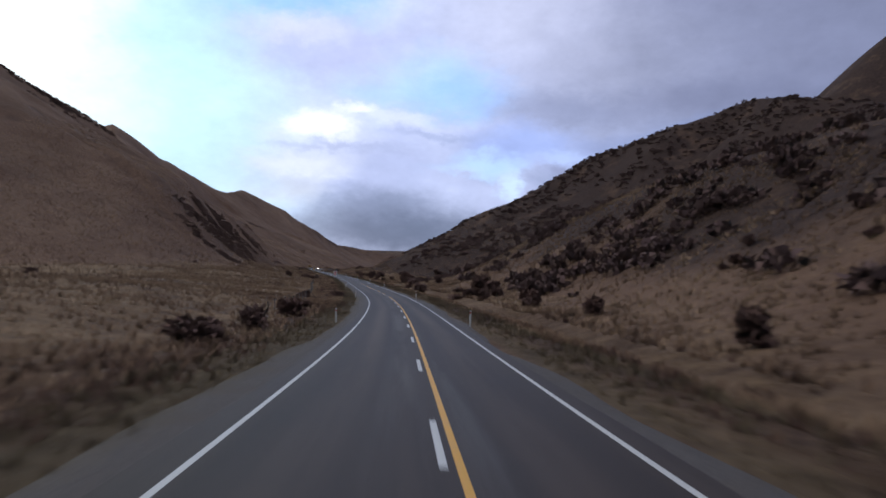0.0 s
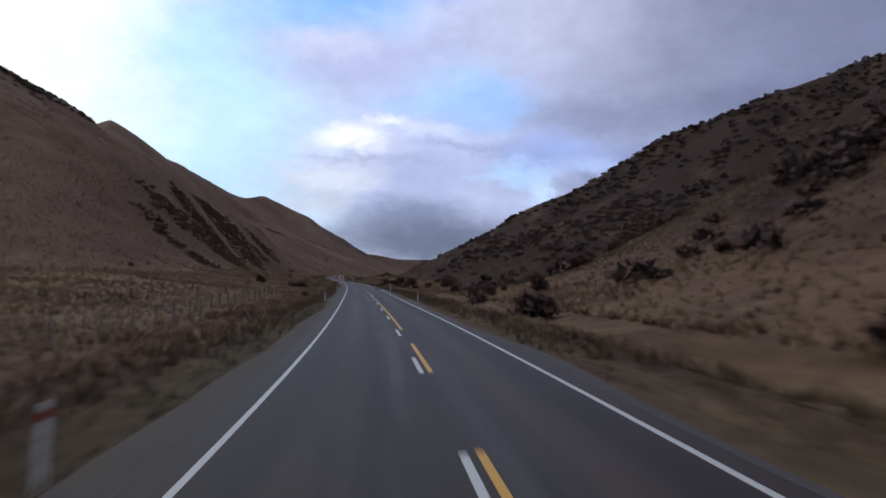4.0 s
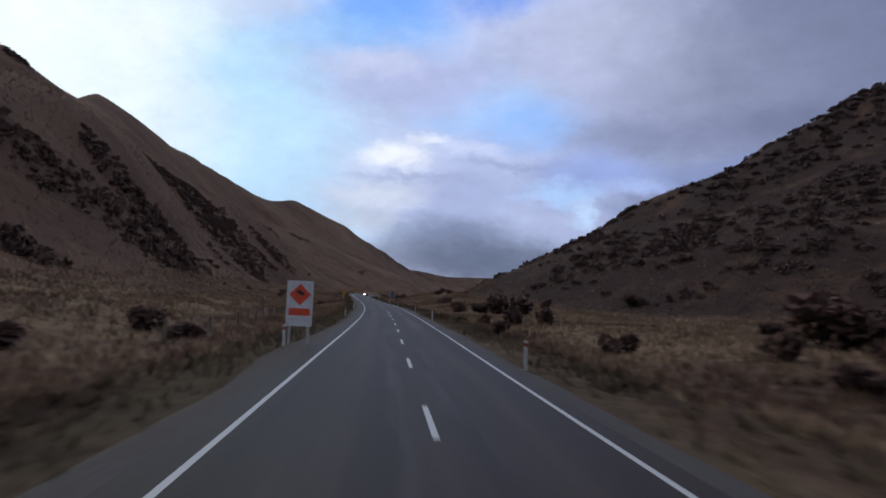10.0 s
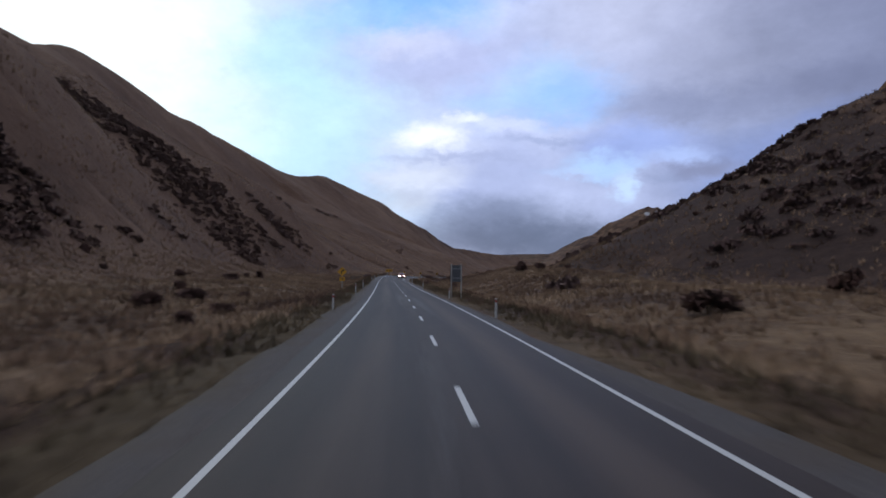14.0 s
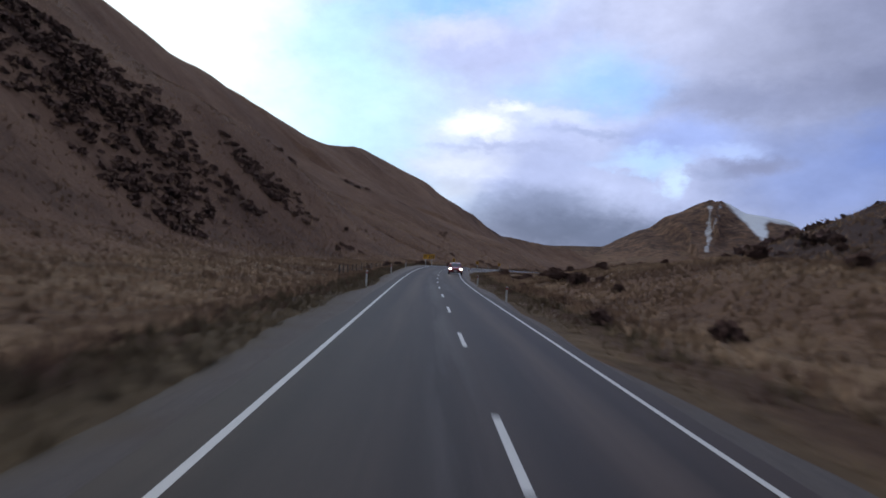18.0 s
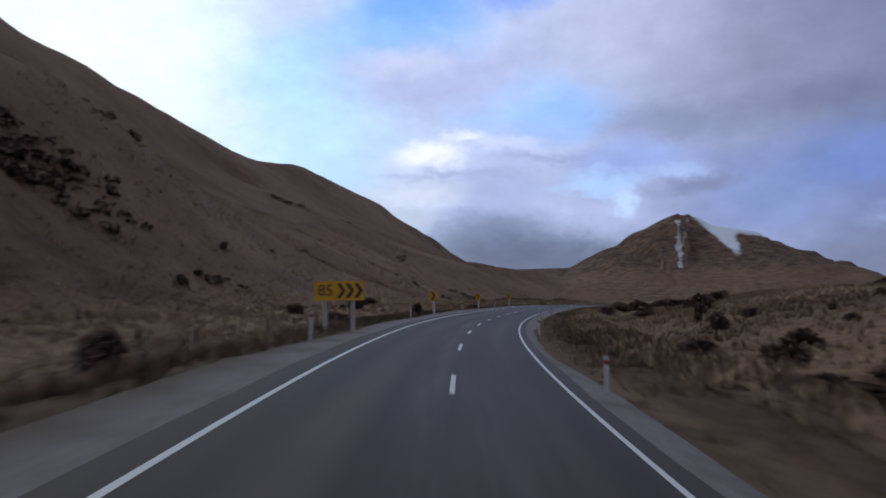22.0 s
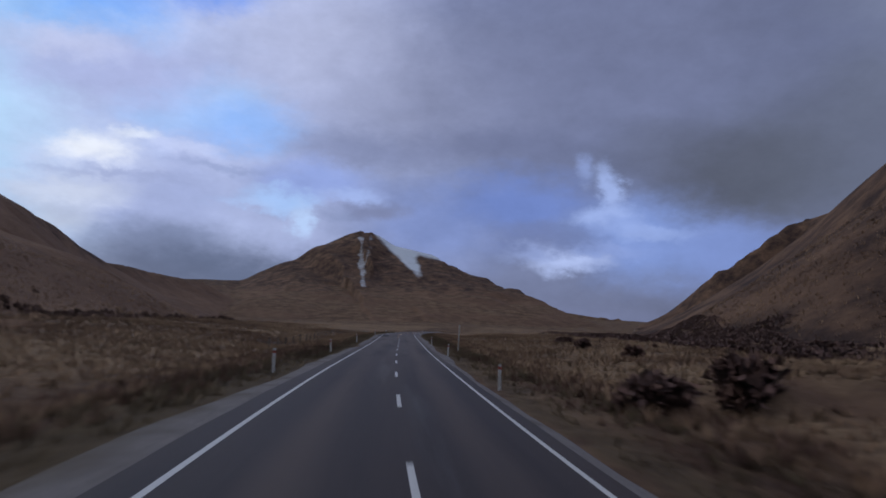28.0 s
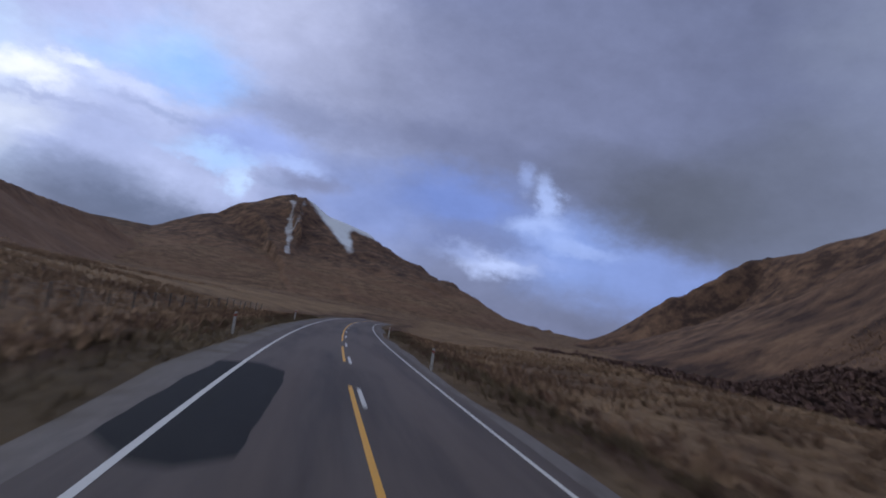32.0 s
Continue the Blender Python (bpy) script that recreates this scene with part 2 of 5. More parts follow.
def patch(az, el, wide, high, edge):
    """A ragged patch of cloud or clear sky, wide by high degrees (half axes)."""
    u = wmath("DIVIDE", wmath("SUBTRACT", AZ, az), wide)
    v = wmath("DIVIDE", wmath("SUBTRACT", EL, el), high)
    d = wmath("SQRT", wmath("ADD", wmath("MULTIPLY", u, u), wmath("MULTIPLY", v, v)))
    n = wn.new("ShaderNodeMapRange")
    n.interpolation_type = "SMOOTHSTEP"
    wl.new(d, n.inputs[0])
    n.inputs[1].default_value, n.inputs[2].default_value = 1 + edge, max(0.0, 1 - edge)
    return n.outputs[0]


# the cloud deck: bright towards the hidden sun, dull grey away from it
turned = wn.new("ShaderNodeMapRange")
wl.new(wmath("ADD", bearing, wmath("MULTIPLY", wmath("SUBTRACT", big, 0.5), 22.0)), turned.inputs[0])
turned.inputs[1].default_value, turned.inputs[2].default_value = -120, 120
deck = wn.new("ShaderNodeValToRGB")
# unseen sky behind on the right is brightened to light the left hill
stops = [(0.0, (0.29, 0.32, 0.44)), (0.2, (0.30, 0.33, 0.45)), (0.31, (0.150, 0.165, 0.265)), (0.40, (0.21, 0.235, 0.385)), (0.46, (0.39, 0.43, 0.66)), (0.515, (0.55, 0.60, 0.86)),
         (0.565, (0.60, 0.73, 0.98)), (0.625, (0.80, 0.91, 1.0)), (0.72, (0.92, 0.94, 0.94)), (0.84, (0.50, 0.53, 0.60)), (1.0, (0.34, 0.37, 0.45))]
while len(deck.color_ramp.elements) < len(stops):
    deck.color_ramp.elements.new(0.5)
for el_, (p_, c_) in zip(deck.color_ramp.elements, stops):
    el_.position, el_.color = p_, (*c_, 1)
wl.new(turned.outputs[0], deck.inputs[0])
colour = deck.outputs[0]

# clear sky and cloud from the far sheet to the near one: bearing, height, half width, half height, edge, colour, amount
SKY = [
    (20, 12, 9, 9, 0.8, (0.52, 0.77, 1.0), 0.8), (31, 15, 9, 14, 0.7, (0.93, 0.98, 1.0), 0.8), (17, 17.2, 5, 2.5, 0.8, (0.50, 0.76, 1.0), 0.8),
    (11, 21.3, 7, 2.6, 0.7, (0.36, 0.60, 1.0), 0.95), (8, 24, 6, 3.0, 0.7, (0.21, 0.42, 0.98), 0.95), (-1.4, 24.4, 3.2, 1.8, 0.7, (0.17, 0.34, 0.92), 0.9),
    (-1.0, 16.4, 4.0, 1.5, 0.8, (0.40, 0.62, 1.0), 0.85), (-3.6, 14.5, 4.5, 1.6, 0.7, (0.33, 0.53, 0.98), 0.9), (2.6, 15.0, 3.0, 1.2, 0.8, (0.42, 0.62, 1.0), 0.7),
    # lilac and grey sheets
    (7.0, 17.6, 8.0, 2.4, 0.7, (0.46, 0.49, 0.76), 0.85), (10, 18.8, 3.5, 1.0, 0.8, (0.66, 0.68, 0.90), 0.7), (27, 19, 2.0, 1.1, 0.6, (0.90, 0.93, 0.98), 0.6),
    (18, 22.6, 4.5, 1.8, 0.7, (0.62, 0.67, 0.88), 0.7), (-10, 21, 7, 4.5, 0.8, (0.60, 0.62, 0.83), 0.75), (-18, 18, 9, 4.8, 0.8, (0.38, 0.40, 0.58), 0.7),
    (-31, 20, 13, 6.5, 0.8, (0.195, 0.21, 0.335), 0.75), (-13, 13.4, 5, 1.1, 0.8, (0.25, 0.275, 0.44), 0.65), (-24, 14.2, 8, 1.5, 0.8, (0.16, 0.175, 0.295), 0.55),
    # blue haze under the sheets
    (-9.5, 10.9, 4.5, 1.4, 0.7, (0.32, 0.41, 0.80), 0.75), (-19, 7.6, 5.5, 3.2, 0.8, (0.235, 0.30, 0.60), 0.8), (-26.5, 9.6, 5.0, 2.3, 0.7, (0.185, 0.26, 0.60), 0.9),
    (-36, 6.6, 5.0, 3.2, 0.7, (0.26, 0.36, 0.74), 0.85), (-43.5, 5.6, 5.0, 2.6, 0.7, (0.24, 0.32, 0.66), 0.85), (-28, 6.6, 4.0, 1.0, 0.8, (0.17, 0.21, 0.42), 0.6),
    # thin bright streaks
    (-6.6, 9.4, 2.6, 0.75, 0.8, (0.46, 0.64, 1.0), 0.9), (-8.0, 7.7, 0.8, 1.2, 0.8, (0.56, 0.71, 1.0), 0.85), (-4.2, 8.9, 3.0, 0.35, 0.8, (0.50, 0.66, 1.0), 0.6),
    (-12.6, 9.9, 2.0, 0.55, 0.8, (0.45, 0.56, 0.92), 0.6), (-14.0, 8.5, 2.2, 0.85, 0.7, (0.225, 0.245, 0.40), 0.9), (-10.8, 8.2, 1.5, 0.5, 0.8, (0.27, 0.31, 0.50), 0.6),
    (-33.6, 10.6, 0.9, 1.6, 0.8, (0.44, 0.54, 0.90), 0.85), (-33.2, 8.3, 2.0, 0.8, 0.8, (0.42, 0.52, 0.88), 0.75), (-30, 4.6, 2.7, 0.7, 0.8, (0.52, 0.60, 0.92), 0.9),
    (-26.8, 5.3, 1.8, 0.7, 0.8, (0.38, 0.46, 0.80), 0.6), (-36.5, 7.0, 3.0, 0.6, 0.8, (0.40, 0.50, 0.86), 0.6), (-31.5, 12.3, 1.0, 0.8, 0.8, (0.36, 0.45, 0.80), 0.6),
    (-33, 5.6, 3.0, 0.5, 0.8, (0.34, 0.42, 0.76), 0.5),
    # the heavy grey mass away from the sun
    (-43.5, 11.6, 6.0, 2.7, 0.6, (0.098, 0.102, 0.132), 0.85), (-51, 13, 8, 5, 0.7, (0.13, 0.14, 0.19), 0.7), (-38.5, 14.2, 4.5, 1.8, 0.8, (0.135, 0.145, 0.21), 0.6),
    # the cumulus over the valley's end, its dark foot and lit heads
    (3.2, 8.4, 6.5, 3.4, 0.6, (0.40, 0.445, 0.70), 0.85), (1.0, 3.5, 9.0, 1.8, 0.8, (0.100, 0.120, 0.205), 0.9), (-7.0, 2.7, 8.0, 1.6, 0.8, (0.115, 0.14, 0.235), 0.85),
    (1.6, 5.6, 4.8, 1.4, 0.9, (0.165, 0.195, 0.32), 0.7), (8.6, 8.5, 3.4, 0.95, 0.9, (0.72, 0.75, 0.88), 0.8), (9.6, 6.5, 2.6, 1.1, 0.9, (0.52, 0.52, 0.58), 0.55),
    (7.0, 10.9, 3.4, 1.3, 0.9, (0.72, 0.75, 0.93), 0.6), (7.0, 11.9, 2.2, 1.0, 0.8, (0.95, 0.95, 1.0), 0.95), (3.7, 13.2, 1.5, 0.42, 0.8, (0.86, 0.89, 1.0), 0.85),
    (0.8, 12.6, 2.0, 0.5, 0.8, (0.64, 0.69, 0.95), 0.75), (5.0, 10.0, 4.2, 0.32, 0.9, (0.36, 0.40, 0.62), 0.65), (-2.2, 11.3, 3.2, 0.3, 0.9, (0.31, 0.36, 0.58), 0.6),
]
for az_, el_, w_, h_, edge_, tone_, f_ in SKY:
    colour = wmix(wmath("MULTIPLY", patch(az_, el_, w_, h_, edge_), f_), colour, tone_)
# folds and wisps within the sheets
shade = wmath("ADD", 0.72, wmath("ADD", wmath("MULTIPLY", big, 0.30), wmath("MULTIPLY", small, 0.26)))
# sky overhead, mostly out of view, is dimmed to lower the ground's light
thick = wn.new("ShaderNodeMapRange")
wl.new(dz, thick.inputs[0])
thick.inputs[1].default_value, thick.inputs[2].default_value, thick.inputs[3].default_value, thick.inputs[4].default_value = 0.42, 0.75, 1.0, 0.85
lit = wn.new("ShaderNodeVectorMath")
lit.operation = "SCALE"
wl.new(colour, lit.inputs[0])
wl.new(wmath("MULTIPLY", shade, thick.outputs[0]), lit.inputs["Scale"])
# a trace of the open sky's own light
air = wn.new("ShaderNodeVectorMath")
air.operation = "SCALE"
wl.new(sky.outputs[0], air.inputs[0])
air.inputs["Scale"].default_value = 0.004
mixed_sky = wn.new("ShaderNodeVectorMath")
mixed_sky.operation = "ADD"
wl.new(lit.outputs[0], mixed_sky.inputs[0])
wl.new(air.outputs[0], mixed_sky.inputs[1])
colour = mixed_sky.outputs[0]

back = wn.new("ShaderNodeBackground")
wl.new(colour, back.inputs["Color"])
back.inputs["Strength"].default_value = 1.0
wout = wn.new("ShaderNodeOutputWorld")
wl.new(back.outputs[0], wout.inputs["Surface"])

sun_data = bpy.data.lights.new("sun", "SUN")
sun_data.energy, sun_data.angle, sun_data.color = 0.2, radians(25), (1.0, 0.93, 0.84)
sun = new("sun", sun_data)
sun.matrix_world = look((0, 0, 0), tuple(-c for c in toward(SUN_AZ, 32)))

# ---- materials ----
def material(name, rough=0.8, metal=0.0):
    m = bpy.data.materials.new(name)
    m.use_nodes = True
    nt = m.node_tree
    b = nt.nodes["Principled BSDF"]
    b.inputs["Roughness"].default_value, b.inputs["Metallic"].default_value = rough, metal
    return m, nt, b


def noise_node(nt, scale, detail=4.0, rough=0.55, vec=None, dim=None):
    n = nt.nodes.new("ShaderNodeTexNoise")
    n.inputs["Scale"].default_value, n.inputs["Detail"].default_value, n.inputs["Roughness"].default_value = scale, detail, rough
    nt.links.new(vec if vec is not None else place_of(nt), n.inputs["Vector"])
    return n


def place_of(nt):
    for n in nt.nodes:
        if n.bl_idname == "ShaderNodeNewGeometry":
            return n.outputs["Position"]
    return nt.nodes.new("ShaderNodeNewGeometry").outputs["Position"]


def mixed(nt, f, a, b):
    n = nt.nodes.new("ShaderNodeMix")
    n.data_type = "RGBA"
    for sock, v in ((n.inputs[0], f), (n.inputs[6], a), (n.inputs[7], b)):
        if isinstance(v, (int, float)):
            sock.default_value = v
        elif isinstance(v, tuple):
            sock.default_value = (*v, 1)
        else:
            nt.links.new(v, sock)
    return n.outputs[2]


def ranged(nt, v, lo, hi):
    n = nt.nodes.new("ShaderNodeMapRange")
    n.inputs[1].default_value, n.inputs[2].default_value = lo, hi
    nt.links.new(v, n.inputs[0])
    return n.outputs[0]


def nmath(nt, op, a, b=None):
    n = nt.nodes.new("ShaderNodeMath")
    n.operation = op
    for i, v in enumerate((a, b)):
        if v is None:
            continue
        if isinstance(v, (int, float)):
            n.inputs[i].default_value = v
        else:
            nt.links.new(v, n.inputs[i])
    return n.outputs[0]


def bumped(nt, b, v, strength, dist=0.05):
    n = nt.nodes.new("ShaderNodeBump")
    n.inputs["Strength"].default_value, n.inputs["Distance"].default_value = strength, dist
    nt.links.new(v, n.inputs["Height"])
    nt.links.new(n.outputs[0], b.inputs["Normal"])


def two_tone(name, a, c, scale, rough=0.85, bump=0.0, fine=8.0, metal=0.0, dirt=None):
    m, nt, b = material(name, rough, metal)
    n1, n2 = noise_node(nt, scale, 5), noise_node(nt, scale * fine, 3)
    f = ranged(nt, nmath(nt, "ADD", nmath(nt, "MULTIPLY", n1.outputs[0], 0.65), nmath(nt, "MULTIPLY", n2.outputs[0], 0.35)), 0.35, 0.65)
    col = mixed(nt, f, a, c)
    if dirt:
        col = mixed(nt, ranged(nt, noise_node(nt, scale * 2.3, 6).outputs[0], 0.52, 0.75), col, dirt)
    nt.links.new(col, b.inputs["Base Color"])
    if bump:
        bumped(nt, b, n2.outputs[0], bump)
    return m


def ramp(nt, v, stops):
    n = nt.nodes.new("ShaderNodeValToRGB")
    while len(n.color_ramp.elements) < len(stops):
        n.color_ramp.elements.new(0.5)
    for e, (at, c) in zip(n.color_ramp.elements, stops):
        e.position, e.color = at, (*c, 1)
    nt.links.new(v, n.inputs[0])
    return n.outputs[0]


def blend(nt, *terms):
    """Sum of values times weights."""
    out = None
    for v, w in terms:
        x = nmath(nt, "MULTIPLY", v, w)
        out = x if out is None else nmath(nt, "ADD", out, x)
    return out


def make_ground():
    m, nt, b = material("tussock_land", 0.95)
    b.inputs["Specular IOR Level"].default_value = 0.1
    n_big, n_mid, n_fin, n_wide = noise_node(nt, 0.075, 5, 0.6), noise_node(nt, 0.5, 5, 0.65), noise_node(nt, 2.4, 4, 0.7), noise_node(nt, 0.012, 5, 0.6)
    tone = ranged(nt, blend(nt, (n_big.outputs[0], 0.42), (n_mid.outputs[0], 0.36), (n_fin.outputs[0], 0.22)), 0.38, 0.62)
    col = ramp(nt, tone, [(0.1, (0.070, 0.042, 0.029)), (0.36, (0.122, 0.074, 0.047)), (0.62, (0.178, 0.112, 0.067)), (0.9, (0.243, 0.157, 0.094))])
    at = nt.nodes.new("ShaderNodeAttribute")
    at.attribute_name = "cover"
    sp = nt.nodes.new("ShaderNodeSeparateColor")
    nt.links.new(at.outputs["Color"], sp.inputs[0])
    sw = nt.nodes.new("ShaderNodeAttribute")
    sw.attribute_name = "sward"
    ss = nt.nodes.new("ShaderNodeSeparateColor")
    nt.links.new(sw.outputs["Color"], ss.inputs[0])
    # sward red: pale straw terraces; cover red: scrub, green: flat grass, blue: snow
    straw = nmath(nt, "MULTIPLY", ss.outputs[0], ranged(nt, blend(nt, (n_big.outputs[0], 0.5), (n_mid.outputs[0], 0.5)), 0.32, 0.60))
    col = mixed(nt, straw, col, mixed(nt, ranged(nt, n_fin.outputs[0], 0.3, 0.7), (0.223, 0.143, 0.082), (0.310, 0.208, 0.123)))
    hill_t = ranged(nt, blend(nt, (n_wide.outputs[0], 0.42), (n_big.outputs[0], 0.3), (n_mid.outputs[0], 0.28)), 0.36, 0.64)
    hill = ramp(nt, hill_t, [(0.05, (0.122, 0.072, 0.048)), (0.5, (0.178, 0.106, 0.070)), (0.95, (0.244, 0.151, 0.097))])
    col = mixed(nt, sp.outputs[1], hill, col)
    scrub = noise_node(nt, 0.055, 7, 0.66)
    scrub_f = nmath(nt, "MULTIPLY", ranged(nt, nmath(nt, "ADD", scrub.outputs[0], nmath(nt, "MULTIPLY", nmath(nt, "SUBTRACT", sp.outputs[0], 0.5), 0.38)), 0.42, 0.66), nmath(nt, "MINIMUM", nmath(nt, "MULTIPLY", sp.outputs[0], 2.0), 0.92))
    bush = mixed(nt, ranged(nt, blend(nt, (n_mid.outputs[0], 0.55), (n_fin.outputs[0], 0.45)), 0.36, 0.64), (0.032, 0.021, 0.020), (0.070, 0.045, 0.038))
    col = mixed(nt, scrub_f, col, bush)
    # across the verge: olive turf by the gravel, then red-brown heath in the ditch
    off = nt.nodes.new("ShaderNodeAttribute")
    off.attribute_name = "offset"
    lat = blend(nt, (off.outputs["Fac"], 1.0), (nmath(nt, "SUBTRACT", n_big.outputs[0], 0.5), 2.4), (nmath(nt, "SUBTRACT", n_mid.outputs[0], 0.5), 1.6))
    patchy = ranged(nt, n_wide.outputs[0], 0.30, 0.46)

    def band(lo, lo_in, hi_in, hi):
        return nmath(nt, "MULTIPLY", ranged(nt, lat, lo, lo_in), nmath(nt, "SUBTRACT", 1.0, ranged(nt, lat, hi_in, hi)))

    heath = nmath(nt, "MULTIPLY", nmath(nt, "MAXIMUM", band(-9.6, -8.2, -6.3, -5.6), nmath(nt, "MULTIPLY", band(4.6, 5.4, 6.6, 8.4), 0.75)), patchy)
    col = mixed(nt, heath, col, mixed(nt, ranged(nt, n_fin.outputs[0], 0.35, 0.65), (0.050, 0.028, 0.020), (0.081, 0.046, 0.032)))
    turf = nmath(nt, "MAXIMUM", band(-6.4, -5.5, -4.0, -3.6), nmath(nt, "MULTIPLY", band(3.4, 3.8, 4.3, 5.2), 0.7))
    col = mixed(nt, turf, col, mixed(nt, ranged(nt, blend(nt, (n_mid.outputs[0], 0.5), (n_fin.outputs[0], 0.5)), 0.36, 0.64), (0.072, 0.050, 0.031), (0.122, 0.087, 0.051)))
    sn, sn2 = noise_node(nt, 0.022, 8, 0.72), noise_node(nt, 0.11, 5, 0.7)
    ragged = nmath(nt, "ADD", nmath(nt, "MULTIPLY", nmath(nt, "SUBTRACT", sn.outputs[0], 0.5), 1.0), nmath(nt, "MULTIPLY", nmath(nt, "SUBTRACT", sn2.outputs[0], 0.5), 0.8))
    snow_f = ranged(nt, nmath(nt, "ADD", sp.outputs[2], ragged), 0.30, 0.86)
    col = mixed(nt, nmath(nt, "MULTIPLY", snow_f, nmath(nt, "MINIMUM", nmath(nt, "MULTIPLY", sp.outputs[2], 4.0), 0.95)), col, (0.74, 0.77, 0.82))
    nt.links.new(col, b.inputs["Base Color"])
    bumped(nt, b, blend(nt, (n_big.outputs[0], 3.0), (n_mid.outputs[0], 1.2), (n_fin.outputs[0], 0.4)), 0.7, 0.4)
    return m


def make_seal():
    m, nt, b = material("chip_seal", 0.64)
    tex = nt.nodes.new("ShaderNodeUVMap")
    tex.uv_map = "lane"
    sp = nt.nodes.new("ShaderNodeSeparateXYZ")
    nt.links.new(tex.outputs[0], sp.inputs[0])
    lat, along = sp.outputs[0], sp.outputs[1]

    def drawn(scale, pull, detail=4, seed=0.0):
        v = nt.nodes.new("ShaderNodeCombineXYZ")
        nt.links.new(lat, v.inputs[0])
        nt.links.new(nmath(nt, "MULTIPLY", along, pull), v.inputs[1])
        v.inputs[2].default_value = seed
        return noise_node(nt, scale, detail, 0.6, v.outputs[0]).outputs[0]

    def band(mid, inner, outer):
        return nmath(nt, "SUBTRACT", 1.0, ranged(nt, nmath(nt, "ABSOLUTE", nmath(nt, "SUBTRACT", lat, mid)), inner, outer))

    b.inputs["Specular IOR Level"].default_value = 0.17
    chip = noise_node(nt, 55.0, 2, 0.6).outputs[0]
    blot = noise_node(nt, 0.35, 5, 0.65).outputs[0]
    col = mixed(nt, ranged(nt, drawn(1.3, 0.03), 0.35, 0.65), (0.041, 0.029, 0.025), (0.066, 0.048, 0.040))
    col = mixed(nt, nmath(nt, "MULTIPLY", ranged(nt, blot, 0.45, 0.7), 0.40), col, (0.037, 0.029, 0.028))
    # smooth darker wheel tracks, dusty brown strips between and beside the centre line
    for mid in (-1.55, 1.4):
        for w in (-0.78, 0.78):
            col = mixed(nt, nmath(nt, "MULTIPLY", band(mid + w, 0.12, 0.5), nmath(nt, "MULTIPLY", ranged(nt, drawn(0.6, 0.05, 3, 4.0), 0.3, 0.6), 0.6)), col, (0.030, 0.023, 0.021))
        col = mixed(nt, nmath(nt, "MULTIPLY", band(mid, 0.1, 0.55), nmath(nt, "MULTIPLY", ranged(nt, drawn(0.5, 0.06, 4, 8.0), 0.38, 0.60), 0.75)), col, (0.106, 0.076, 0.060))
    pale = nmath(nt, "MULTIPLY", band(-0.42, 0.12, 0.5), ranged(nt, drawn(0.9, 0.06, 5, 13.0), 0.47, 0.62))
    col = mixed(nt, nmath(nt, "MULTIPLY", pale, 0.75), col, (0.109, 0.093, 0.087))
    pale = nmath(nt, "MULTIPLY", band(0.572, 0.097, 0.436), ranged(nt, drawn(0.9, 0.05, 5, 23.0), 0.52, 0.66))
    col = mixed(nt, nmath(nt, "MULTIPLY", pale, 0.6), col, (0.109, 0.097, 0.095))
    col = mixed(nt, nmath(nt, "MULTIPLY", ranged(nt, chip, 0.45, 0.7), 0.3), col, (0.081, 0.067, 0.062))
    # the old dusty seal past the bend
    worn = nmath(nt, "MULTIPLY", ranged(nt, along, 710.0, 785.0), ranged(nt, drawn(0.8, 0.08, 5, 31.0), 0.32, 0.58))
    col = mixed(nt, nmath(nt, "MULTIPLY", worn, 0.8), col, (0.129, 0.100, 0.086))
    nt.links.new(col, b.inputs["Base Color"])
    bumped(nt, b, chip, 0.35, 0.006)
    return m


def make_paint(name, colour):
    m, nt, b = material(name, 0.55)
    n = noise_node(nt, 9.0, 6, 0.7)
    n2 = noise_node(nt, 60.0, 3, 0.6)
    col = mixed(nt, nmath(nt, "MULTIPLY", ranged(nt, n.outputs[0], 0.5, 0.8), 0.5), colour, (0.25, 0.25, 0.26))
    col = mixed(nt, nmath(nt, "MULTIPLY", ranged(nt, n2.outputs[0], 0.58, 0.75), 0.5), col, (0.16, 0.16, 0.17))
    nt.links.new(col, b.inputs["Base Color"])
    return m


MAT_GROUND = make_ground()
MAT_SEAL = make_seal()
MAT_WHITE = make_paint("line_white", (0.66, 0.635, 0.60))
MAT_YELLOW = make_paint("line_yellow", (0.76, 0.37, 0.012))


